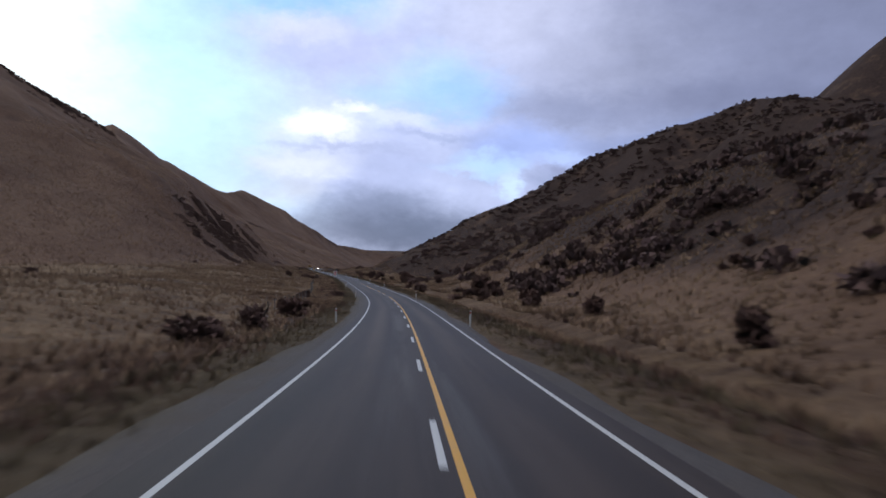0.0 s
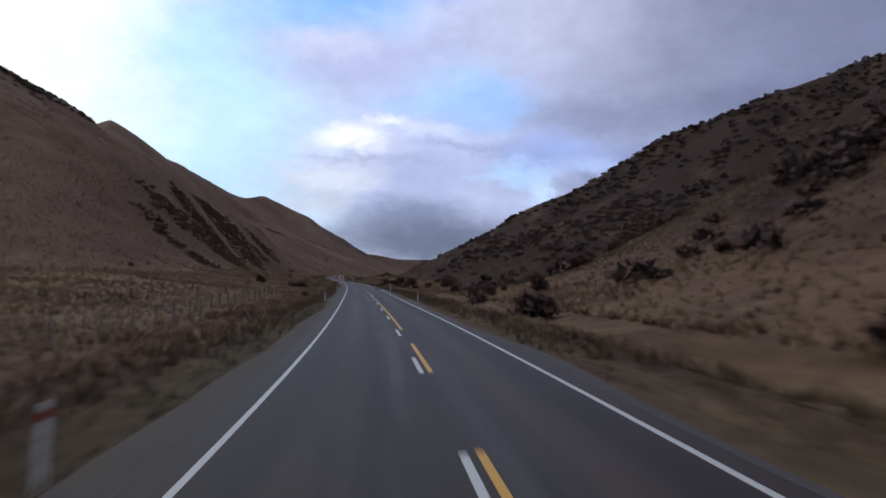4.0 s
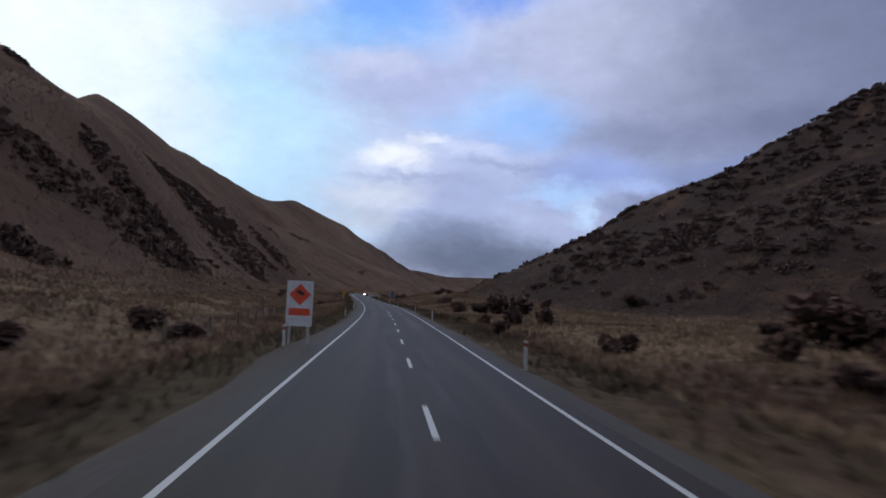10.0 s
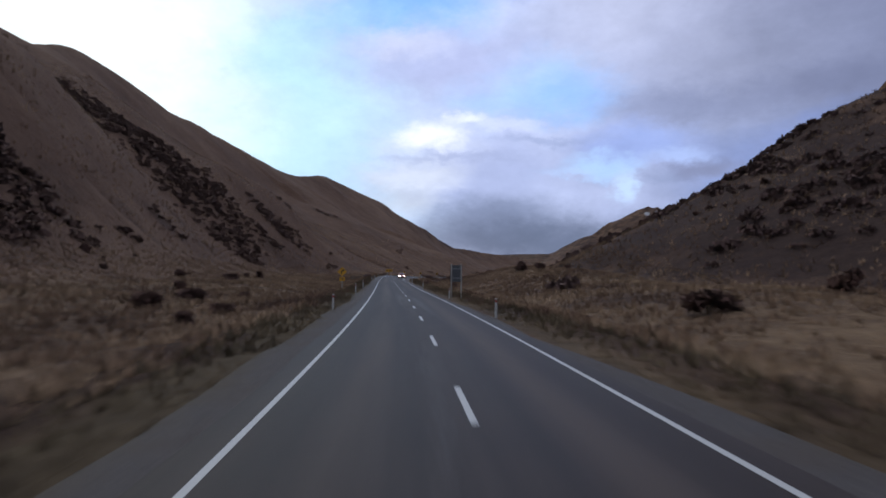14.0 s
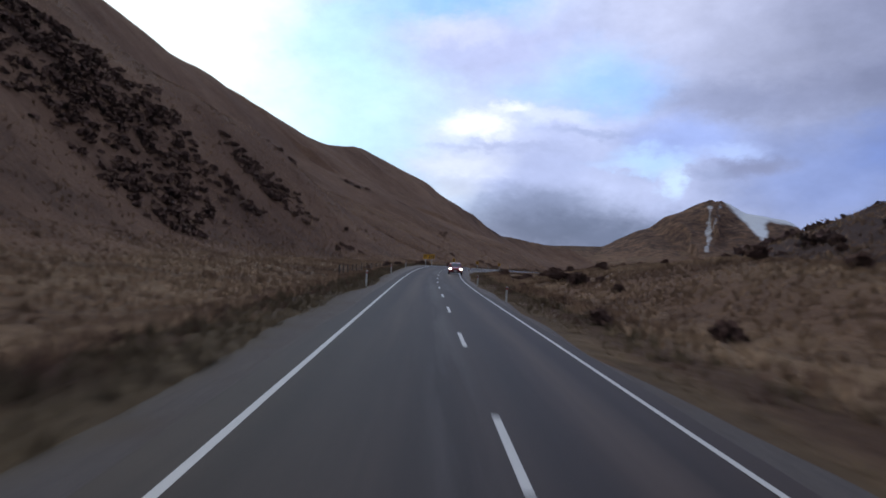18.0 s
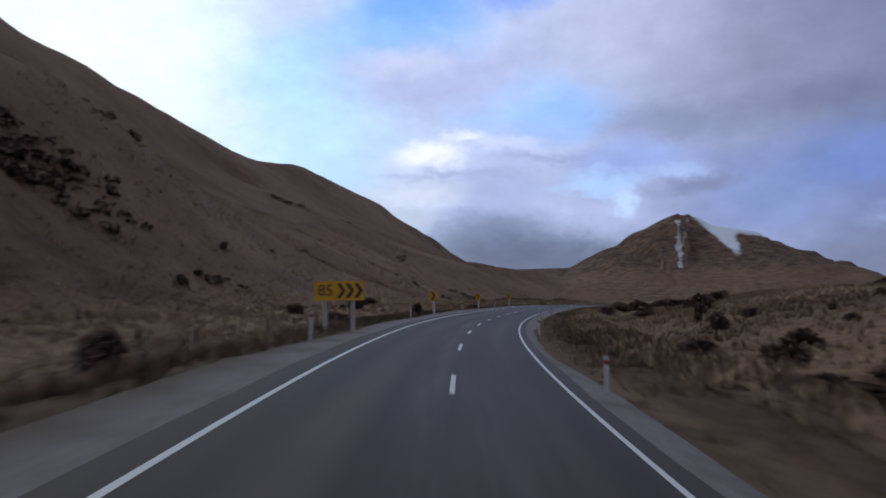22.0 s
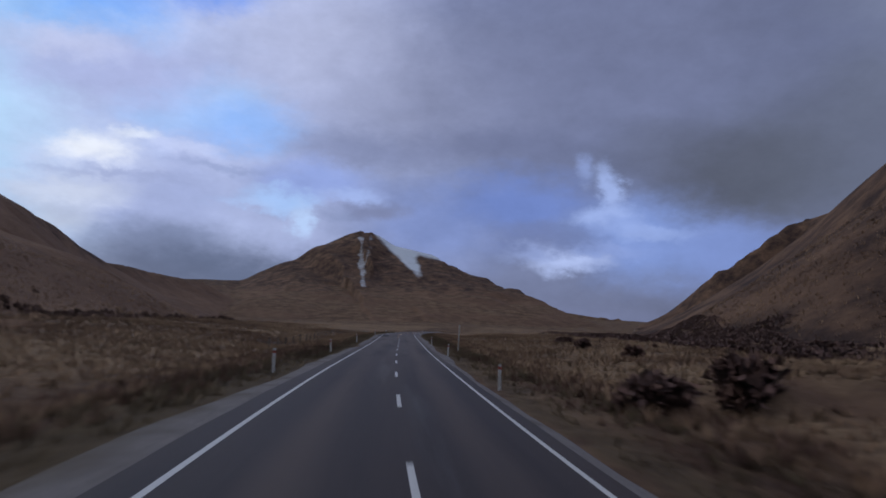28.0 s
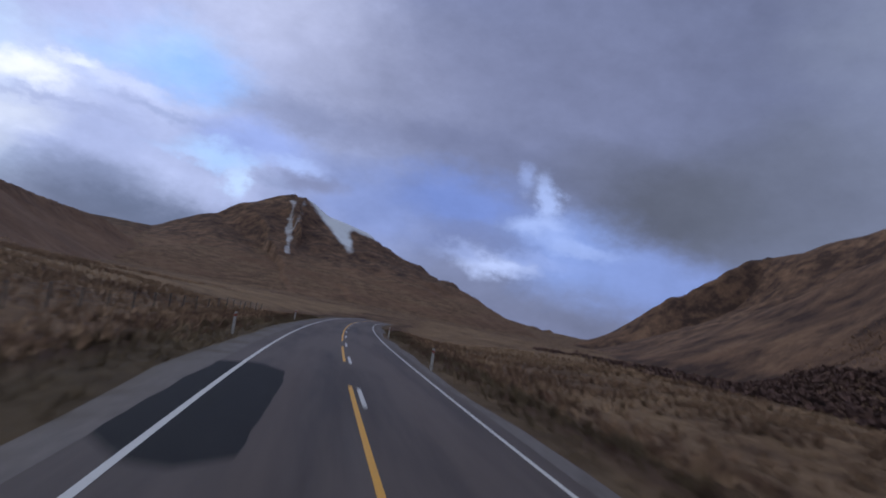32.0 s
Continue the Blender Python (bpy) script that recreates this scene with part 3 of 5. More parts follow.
def make_gravel():
    m, nt, b = material("shoulder_gravel", 0.95)
    uv = nt.nodes.new("ShaderNodeUVMap")
    uv.uv_map = "lane"
    sp = nt.nodes.new("ShaderNodeSeparateXYZ")
    nt.links.new(uv.outputs[0], sp.inputs[0])
    big_n, fin_n, chip = noise_node(nt, 0.6, 5, 0.6), noise_node(nt, 6.0, 4, 0.65), noise_node(nt, 40.0, 2)
    grey = mixed(nt, ranged(nt, fin_n.outputs[0], 0.35, 0.65), (0.056, 0.045, 0.042), (0.096, 0.078, 0.071))
    # cleaner, paler chips on the outside of the bend
    bend = nmath(nt, "MULTIPLY", ranged(nt, sp.outputs[1], 440.0, 545.0), nmath(nt, "SUBTRACT", 1.0, nmath(nt, "MULTIPLY", ranged(nt, sp.outputs[1], 800.0, 860.0), 0.5)))
    col = mixed(nt, bend, grey, mixed(nt, ranged(nt, fin_n.outputs[0], 0.35, 0.65), (0.133, 0.115, 0.110), (0.224, 0.194, 0.184)))
    col = mixed(nt, nmath(nt, "MULTIPLY", ranged(nt, chip.outputs[0], 0.5, 0.7), 0.45), col, (0.250, 0.223, 0.213))
    col = mixed(nt, nmath(nt, "MULTIPLY", ranged(nt, big_n.outputs[0], 0.5, 0.66), 0.6), col, (0.088, 0.064, 0.050))
    out = nmath(nt, "ADD", nmath(nt, "ABSOLUTE", sp.outputs[0]), nmath(nt, "MULTIPLY", nmath(nt, "SUBTRACT", big_n.outputs[0], 0.5), 1.6))
    out = nmath(nt, "ADD", out, nmath(nt, "MULTIPLY", nmath(nt, "SUBTRACT", fin_n.outputs[0], 0.5), 0.9))
    col = mixed(nt, nmath(nt, "MULTIPLY", ranged(nt, out, 3.75, 4.75), 0.95), col, (0.089, 0.066, 0.042))
    nt.links.new(col, b.inputs["Base Color"])
    bumped(nt, b, chip.outputs[0], 0.6, 0.02)
    return m


MAT_GRAVEL = make_gravel()
MAT_PATCH = two_tone("fresh_seal", (0.011, 0.0105, 0.011), (0.020, 0.019, 0.0195), 3.0, 0.75, 0.3, 12.0)
MAT_PATCH.node_tree.nodes["Principled BSDF"].inputs["Specular IOR Level"].default_value = 0.15
MAT_BLEED = two_tone("pale_worn_seal", (0.10, 0.105, 0.115), (0.155, 0.155, 0.16), 1.2, 0.7, 0.2, 30.0)


# ---- mesh helpers ----
def mesh_of(name, verts, faces, mats=(), smooth_shade=False):
    me = bpy.data.meshes.new(name)
    me.from_pydata([tuple(map(float, v)) for v in verts], [], [tuple(f) for f in faces])
    for m in mats:
        me.materials.append(m)
    if smooth_shade:
        me.polygons.foreach_set("use_smooth", [True] * len(me.polygons))
    me.update()
    return me


def grid_mesh(name, pts, mats, uv=None, smooth_shade=True):
    """pts: array rows x columns x 3."""
    r, c = pts.shape[:2]
    idx = np.arange(r * c).reshape(r, c)
    faces = np.stack([idx[:-1, :-1], idx[:-1, 1:], idx[1:, 1:], idx[1:, :-1]], -1).reshape(-1, 4)
    me = bpy.data.meshes.new(name)
    me.vertices.add(r * c)
    me.vertices.foreach_set("co", pts.reshape(-1).astype(np.float32))
    me.loops.add(len(faces) * 4)
    me.loops.foreach_set("vertex_index", faces.reshape(-1).astype(np.int32))
    me.polygons.add(len(faces))
    me.polygons.foreach_set("loop_start", (np.arange(len(faces)) * 4).astype(np.int32))
    me.polygons.foreach_set("use_smooth", np.full(len(faces), smooth_shade))
    if uv is not None:
        lay = me.uv_layers.new(name="lane")
        lay.data.foreach_set("uv", uv.reshape(-1, 2)[faces.reshape(-1)].astype(np.float32).reshape(-1))
    for m in mats:
        me.materials.append(m)
    me.update(calc_edges=True)
    me.validate()
    return me


def part(name, bm, mat, parent=None, label=""):
    """Links a bmesh as one mesh object under a thing or a part."""
    me = bpy.data.meshes.new(name)
    bm.to_mesh(me)
    bm.free()
    for m in (mat if isinstance(mat, (list, tuple)) else (mat,)):
        me.materials.append(m)
    ob = new(name, me)
    if parent is not None:
        ob.parent = parent
    if label:
        ob["label"] = label
    return ob


def box(bm, size, at=(0, 0, 0), bevel=0.0, turn=None):
    m = Matrix.Translation(at) @ (turn.to_4x4() if turn is not None else Matrix.Identity(4)) @ Matrix.Diagonal((*size, 1))
    got = bmesh.ops.create_cube(bm, size=1, matrix=m)
    if bevel:
        edges = list({e for v in got["verts"] for e in v.link_edges})
        bmesh.ops.bevel(bm, geom=edges, offset=bevel, segments=2, affect="EDGES", profile=0.5)
    return bm


def rod(bm, a, b, r1, r2=None, sides=10):
    a, b = Vector(a), Vector(b)
    q = (b - a).to_track_quat("Z", "Y").to_matrix().to_4x4()
    bmesh.ops.create_cone(bm, cap_ends=True, segments=sides, radius1=r1, radius2=r1 if r2 is None else r2, depth=(b - a).length,
                          matrix=Matrix.Translation((a + b) / 2) @ q)
    return bm


# ---- the ground sheet ----
def spread(lo, hi, near_lo, near_hi, step, grow):
    """Even steps between near_lo and near_hi, wider and wider out to lo and hi."""
    mid = list(np.arange(near_lo, near_hi + step, step))
    a, d = [near_lo], step
    while a[-1] > lo:
        d = min(d * grow, 130)
        a.append(a[-1] - d)
    b, d = [mid[-1]], step
    while b[-1] < hi:
        d = min(d * grow, 130)
        b.append(b[-1] + d)
    return np.array(a[:0:-1] + mid + b[1:])


gx = np.unique(np.concatenate([spread(-3200, 3200, -330, 300, 3.2, 1.035), np.arange(304, 780, 9.0)]))
gy = np.unique(np.concatenate([spread(-900, 4600, -60, 1100, 3.2, 1.03), np.arange(1130, 1830, 16.0), np.arange(1830, 2380, 9.0)]))
GX, GY = np.meshgrid(gx, gy)
GZ = land(GX, GY)
ground_me = grid_mesh("ground", np.stack([GX, GY, GZ], -1), [MAT_GROUND])
s_, lat_, away_ = road_frame(GX, GY)
lat_, away_ = lat_.reshape(GX.shape), away_.reshape(GX.shape)
slope = np.hypot(*np.gradient(GZ, gy, gx))
scrub = smooth(0.15, 0.38, slope) * np.where(lat_ > 0, 1.0, 0.8)
hollow = np.zeros(GX.shape)
hollow[3:-3, 3:-3] = (GZ[6:, 3:-3] + GZ[:-6, 3:-3] + GZ[3:-3, 6:] + GZ[3:-3, :-6] - 4 * GZ[3:-3, 3:-3]) / 4
scrub = np.where((lat_ > 0) & (GY < 640), 0.42 + 0.58 * scrub, np.where((lat_ > 0) & (GY < 1700), 0.55, 0.14) * scrub + 0.3 * scrub * smooth(0.1, 0.9, hollow))
# dark thickets on the left range: middle, half length, half width, the way they run (degrees)
THICKETS = [(-162, 563, 25, 11, -32), (-111, 376, 20, 6, 86), (-114, 424, 9, 5, 80), (-83, 333, 9, 5, 80), (-91, 411, 10, 5, 85), (-135, 562, 9, 5, 70), (-118, 500, 6, 4, 80), (-123, 554, 7, 4, 60),
            (-126, 598, 6, 4, 80), (-136, 624, 8, 4, 40), (-149, 673, 11, 4, 45), (-186, 893, 12, 6, 20), (-160, 922, 9, 5, 30), (-203, 1224, 20, 8, 20), (-96, 334, 8, 5, 60)]
for tx, ty, ta, tb, tr in THICKETS:
    ca, sa = math.cos(radians(tr)), math.sin(radians(tr))
    u, v = (GX - tx) * ca + (GY - ty) * sa, -(GX - tx) * sa + (GY - ty) * ca
    scrub = np.maximum(scrub, 0.5 - 0.5 * smooth(0.2, 1.6, np.hypot(u / ta, v / tb) + 1.3 * fbm(GX, GY, 16, 3, 133)))
scrub = np.maximum(scrub, 0.62 * smooth(1100, 1500, GY) * smooth(15, 80, GZ))
scrub = scrub * smooth(12, 40, away_)
dry = 1 - smooth(0.14, 0.30, slope + 0.05 * fbm(GX, GY, 30, 3, 150))


def from_line(ax, ay, bx, by):
    u = np.clip(((GX - ax) * (bx - ax) + (GY - ay) * (by - ay)) / ((bx - ax) ** 2 + (by - ay) ** 2), 0, 1)
    return np.hypot(GX - ax - u * (bx - ax), GY - ay - u * (by - ay)), u


# snow: a wedge from the summit down the face, a thin chute beside it, and drifts along the ridge
ragged = 10 * fbm(GX, GY, 45, 4, 123)
wl_ = np.interp(GY, [1850, 2012, 2187, 2301], [354, 368, 376, 350])
wr_ = np.interp(GY, [1850, 2012, 2187, 2265, 2340], [355, 384, 432, 478, 500])
wedge = smooth(-6, 16, GX - wl_ + ragged) * smooth(-6, 16, wr_ - GX + ragged) * (0.35 + 0.65 * smooth(1880, 2120, GY)) * smooth(1850, 1920, GY) * (1 - smooth(2345, 2370, GY))
d2, u2 = from_line(313, 2260, 246, 1940)
d4, u4 = from_line(343, 2290, 296, 2120)
ridge = np.full(GX.shape, 999.0)
for q0, q1 in zip([(326, 2324), (351, 2308), (416, 2269), (465, 2298), (510, 2322), (597, 2290)], [(351, 2308), (416, 2269), (465, 2298), (510, 2322), (597, 2290), (690, 2256)]):
    ridge = np.minimum(ridge, from_line(*q0, *q1)[0])
drift = (1 - smooth(30, 85, ridge + 2.2 * ragged)) * smooth(335, 380, GX)
snow = np.maximum.reduce([0.92 * wedge, 0.55 * (1 - smooth(1, 13 - 7 * u2, d2 + 1.3 * ragged)), 0.40 * (1 - smooth(1, 13, d4 + 1.3 * ragged)), 0.9 * drift])
# pale straw on the terrace left of the ditch and on the open flats to the right
left_t = smooth(11, 19, -lat_ + 4 * fbm(GX, GY, 25, 2, 171))
right_t = 0.75 * smooth(6.5, 12, lat_ + 3 * fbm(GX, GY, 20, 2, 173))
right_t = right_t * (1 - 0.7 * smooth(14, 24, lat_) * (1 - smooth(210, 260, GY)))
sward = np.maximum(left_t, right_t) * (1 - smooth(140, 300, away_)) * smooth(-0.35, 0.25, fbm(GX, GY, 60, 3, 175) + 0.12)
lay = ground_me.color_attributes.new("sward", "FLOAT_COLOR", "POINT")
lay.data.foreach_set("color", np.stack([sward, sward, sward, sward], -1).reshape(-1).astype(np.float32))
lay = ground_me.attributes.new("offset", "FLOAT", "POINT")
lay.data.foreach_set("value", (np.sign(lat_) * np.maximum(np.abs(lat_), np.where(away_ > 30, away_, 0))).clip(-80, 80).reshape(-1).astype(np.float32))
lay = ground_me.color_attributes.new("cover", "FLOAT_COLOR", "POINT")
lay.data.foreach_set("color", np.stack([scrub, dry, snow, 0 * snow], -1).reshape(-1).astype(np.float32))
tagged(new("ground", ground_me), "dry brown tussock grassland rising into steep scrub-covered hills and a snow-dusted peak", "ground", kind="structure")


# ---- the road ----
def ribbon(name, s, lats, up, mat):
    """A strip along the road: stations s, offsets lats (columns), heights up (columns)."""
    s = np.asarray(s, float)
    L = np.stack([np.broadcast_to(np.asarray(l, float), s.shape) for l in lats], 1)
    U = np.stack([np.broadcast_to(np.asarray(u, float), s.shape) for u in up], 1)
    p = on_road(s[:, None] * np.ones(L.shape), L, U)
    uv = np.stack([L, s[:, None] * np.ones(L.shape)], -1)
    return grid_mesh(name, p, [mat], uv)


RS = np.arange(-60.0, 981.0, 2.0)
SEAL_L, SEAL_R = EDGE_L - 0.55, EDGE_R + 0.42
wav_l = 0.10 * fbm(RS, RS * 0, 5, 3, 201)
wav_r = 0.10 * fbm(RS, RS * 0, 5, 3, 211)
road = tagged(new("road", ribbon("road", RS, [SEAL_L + wav_l, -1.5, 0.0, 1.5, SEAL_R + wav_r], [0, 0, 0, 0, 0], MAT_SEAL)),
              "two-lane grey chip-seal road with polished wheel tracks", "road", kind="structure")
for side, e, w, ws, nm in ((-1, SEAL_L, wav_l, 301, "shoulder_left"), (1, SEAL_R, wav_r, 331, "shoulder_right")):
    wide = (0.80 if side < 0 else 0.50) + 0.7 * fbm(RS, RS * 0, 14, 3, ws)
    if side < 0:
        wide = wide + 0.45 * smooth(480, 540, RS) * (1 - smooth(640, 720, RS)) - 0.3 * smooth(640, 700, RS) * (1 - smooth(800, 860, RS))
    tagged(new(nm, ribbon(nm, RS, [e + w + side * -0.3, e + w, e + w + side * 0.5 * wide, e + w + side * wide, e + w + side * (wide + 0.45)],
                          [-0.012, -0.012, -0.035, -0.07, -0.24], MAT_GRAVEL)),
           "strip of loose grey gravel along the seal's edge", "gravel shoulder", kind="structure")

LINE = 0.050


def line_strip(name, a, b, lat, mat, label, half=LINE, up=0.005):
    n = max(2, int(abs(b - a) / 1.5) + 1)
    s = np.linspace(a, b, n)
    return tagged(new(name, ribbon(name, s, [lat - half, lat + half], [up, up], mat)), label, "road marking", kind="structure")


line_strip("edge_line_left", -60, 980, EDGE_L, MAT_WHITE, "continuous white painted edge line")
line_strip("edge_line_right", -60, 211.3, EDGE_R, MAT_WHITE, "continuous white painted edge line")
line_strip("edge_line_right", 237.5, 980, EDGE_R, MAT_WHITE, "continuous white painted edge line")
for k in range(-4, 97):
    a = DASH0 + 10 * k
    ob = line_strip("centre_dash", a, a + 3, CENTRE, MAT_WHITE, "short white centre-line dash on the seal", half=0.052)
    tagged(ob, group="centre line dashes")
for a, b in ((-60, 101.2), (108.2, 115), (121, 161.4), (168.4, 181.4)):
    line_strip("no_passing_line", a, b, CENTRE + 0.2, MAT_YELLOW, "yellow no-passing line beside the dashes", half=0.052)
for a, b in ((808.5, 821.4), (828.5, 837.5), (843, 980)):
    line_strip("no_passing_line", a, b, CENTRE - 0.2, MAT_YELLOW, "yellow no-passing line beside the dashes", half=0.052)


# ---- patches in the seal ----
def seal_patch(name, s0, s1, lat0, lat1, mat, label, up, seed):
    n = max(8, int((s1 - s0) / 0.4))
    s = np.linspace(s0, s1, n)
    w = np.minimum(1, np.minimum(s - s0, s1 - s) / 1.2 + 0.25)
    mid, half = (lat0 + lat1) / 2, (lat1 - lat0) / 2
    a = mid - half * w + 0.12 * fbm(s, s * 0, 1.7, 3, seed)
    b = mid + half * w + 0.12 * fbm(s, s * 0, 1.7, 3, seed + 9)
    tagged(new(name, ribbon(name, s, [a, (a + b) / 2, b], [up, up, up], mat)), label, "seal patch", kind="structure")


seal_patch("repair_patch", 211, 238.5, 1.95, 2.95, MAT_PATCH, "fresh black seal repair along the road's edge", 0.004, 401)
seal_patch("repair_patch", 811.5, 823, -3.4, -1.7, MAT_PATCH, "fresh black seal repair across the edge line", 0.003, 402)
seal_patch("repair_patch", 791, 794, -3.5, -2.9, MAT_PATCH, "small black seal repair beside the edge line", 0.004, 403)
for a, b in ((214.5, 215.6), (221.7, 222.3), (224.2, 224.9), (226.3, 227.8), (231.9, 233.8)):
    line_strip("edge_line_piece", a, b, EDGE_R - 0.13, MAT_WHITE, "short leftover piece of white edge line", up=0.008)

# ---- plain materials of the things ----
MAT_POST = two_tone("post_white", (0.70, 0.70, 0.69), (0.52, 0.50, 0.47), 7.0, 0.6, 0.05, 6.0, dirt=(0.33, 0.28, 0.23))
MAT_BAND = two_tone("reflector_red", (0.42, 0.05, 0.03), (0.30, 0.05, 0.04), 14.0, 0.35)
MAT_GLASS_W = two_tone("reflector_white", (0.75, 0.78, 0.8), (0.6, 0.62, 0.65), 30.0, 0.2)
MAT_TIMBER = two_tone("grey_timber", (0.24, 0.21, 0.185), (0.14, 0.12, 0.105), 3.0, 0.9, 0.3, 9.0)
MAT_PALE_TIMBER = two_tone("pale_timber", (0.55, 0.52, 0.47), (0.40, 0.37, 0.33), 3.0, 0.85, 0.2, 9.0)
MAT_GALV = two_tone("galvanised", (0.42, 0.43, 0.44), (0.30, 0.31, 0.32), 6.0, 0.45, metal=0.7)
MAT_SIGN_W = two_tone("board_white", (0.74, 0.75, 0.77), (0.62, 0.62, 0.64), 4.0, 0.45, dirt=(0.5, 0.47, 0.44))
MAT_SIGN_O = two_tone("board_orange", (0.80, 0.085, 0.03), (0.68, 0.07, 0.03), 5.0, 0.4)
MAT_SIGN_Y = two_tone("board_yellow", (0.78, 0.40, 0.02), (0.66, 0.33, 0.02), 4.0, 0.35)
MAT_BLACK = two_tone("sign_black", (0.018, 0.018, 0.02), (0.03, 0.03, 0.032), 9.0, 0.5)
MAT_SIGN_BACK = two_tone("sign_back", (0.08, 0.085, 0.095), (0.12, 0.125, 0.13), 3.0, 0.5, metal=0.3)


def land_at(s, lat):
    p = on_road(s, lat)
    z = float(land(np.array([p[0]]), np.array([p[1]]))[0])
    return Vector((float(p[0]), float(p[1]), z))


def road_yaw(s):
    return math.degrees(float(np.interp(s, GS, TH)))


# ---- edge marker posts ----
def edge_post():
    top = new("marker_post")
    tagged(top, "slim white roadside marker post with a red band", "marker post", "marker posts along the road")
    bm = bmesh.new()
    box(bm, (0.105, 0.035, 1.12), (0, 0, 0.38), 0.012)
    # slanted head
    for v in bm.verts:
        if v.co.z > 0.9:
            v.co.z += 0.25 * v.co.x
    part("blade", bm, MAT_POST, top)
    bm = bmesh.new()
    box(bm, (0.108, 0.039, 0.10), (0, 0, 0.80), 0.004)
    part("band", bm, MAT_BAND, top, "faded red band")
    bm = bmesh.new()
    box(bm, (0.05, 0.006, 0.075), (0, -0.0225, 0.665), 0.002)
    part("reflector", bm, MAT_GLASS_W, top, "small white reflector")
    return top


first = edge_post()
rng = random.Random(7)
post_places = [(45.8, -4.42), (41.5, 3.75), (101.0, -4.42), (96.3, 3.75), (158.7, -4.42), (154.9, 3.75), (206.3, -4.42), (201.6, 3.75), (264.8, -4.42), (260.2, 3.75), (308.1, -4.42), (304.3, 3.85), (340.1, -4.42), (330.2, 3.7), (377.8, -4.42), (372.5, 3.75), (426.8, -4.42), (441, 3.75), (484.5, -4.42), (482.2, 3.75), (509.8, -4.42), (507, 3.75), (537.8, -4.82), (534, 3.75), (567.8, -4.82), (561.3, 3.6), (592.5, -4.82), (587.5, 3.75), (620.0, -4.82), (614.5, 3.75), (645.8, -4.82), (637.5, 3.75), (673.8, -4.82), (669.5, 3.75), (698.1, -4.82), (691.5, 3.75), (729.5, -4.82), (726.3, 3.75), (753.8, -4.82), (752.3, 3.75), (783.8, -4.82), (780, 3.75), (834.8, -4.82), (834.5, 3.75), (868.8, -4.82), (868, 3.75), (407.3, -4.52), (399, 3.75)]
for i, (s, lat) in enumerate(post_places):
    p = land_at(s, lat)
    q = on_road(s, lat)
    m = pose(p.x, p.y, max(p.z, float(q[2]) - 0.25), rng.uniform(-3, 3), rng.uniform(-3, 3), road_yaw(s) + rng.uniform(-8, 8))
    if i == 0:
        first.matrix_basis = m
    else:
        copy_thing(first, m)


# ---- signs ----
def plate(bm, w, h, z, t=0.02, y=0.0, bevel=0.03):
    """A flat board with rounded corners, facing -y."""
    box(bm, (w, t, h), (0, y, z))
    edges = [e for e in bm.edges if abs(e.verts[0].co.y - e.verts[1].co.y) > t * 0.5]
    bmesh.ops.bevel(bm, geom=edges, offset=bevel, segments=3, affect="EDGES", profile=0.5)
    return bm


def flat_shape(pts, y, thick=0.004):
    """A thin raised shape from its outline in x, z."""
    bm = bmesh.new()
    vs = [bm.verts.new((x, y, z)) for x, z in pts]
    f = bm.faces.new(vs)
    r = bmesh.ops.extrude_face_region(bm, geom=[f])
    for v in r["geom"]:
        if isinstance(v, bmesh.types.BMVert):
            v.co.y -= thick
    bmesh.ops.recalc_face_normals(bm, faces=bm.faces[:])
    return bm


def text_part(body, size, x, y, z, mat, parent, name="lettering"):
    cu = bpy.data.curves.new(name, "FONT")
    cu.body, cu.size, cu.extrude, cu.align_x, cu.align_y = body, size, 0.002, "CENTER", "CENTER"
    tmp = bpy.data.objects.new(name, cu)
    scene.collection.objects.link(tmp)
    me = bpy.data.meshes.new_from_object(tmp.evaluated_get(bpy.context.evaluated_depsgraph_get()))
    bpy.data.objects.remove(tmp)
    me.transform(Matrix.Translation((x, y, z)) @ Matrix.Rotation(radians(90), 4, "X"))
    me.materials.clear()
    me.materials.append(mat)
    ob = new(name, me)
    ob.parent = parent
    return ob


def legs(top, xs, h, r, mat, name="leg", square=False, sunk=0.4):
    for x in xs:
        bm = bmesh.new()
        if square:
            box(bm, (2 * r, 2 * r, h + sunk), (x, 0.03 + r, (h - sunk) / 2), 0.008)
        else:
            rod(bm, (x, 0.03 + r, -sunk), (x, 0.03 + r, h), r)
        part(name, bm, mat, top)


def stand(top, s, lat, turn=0.0):
    p = land_at(s, lat)
    q = on_road(s, lat)
    top.matrix_basis = pose(p.x, p.y, max(p.z, float(q[2]) - 0.35), 0, 0, road_yaw(s) + turn)
    return top


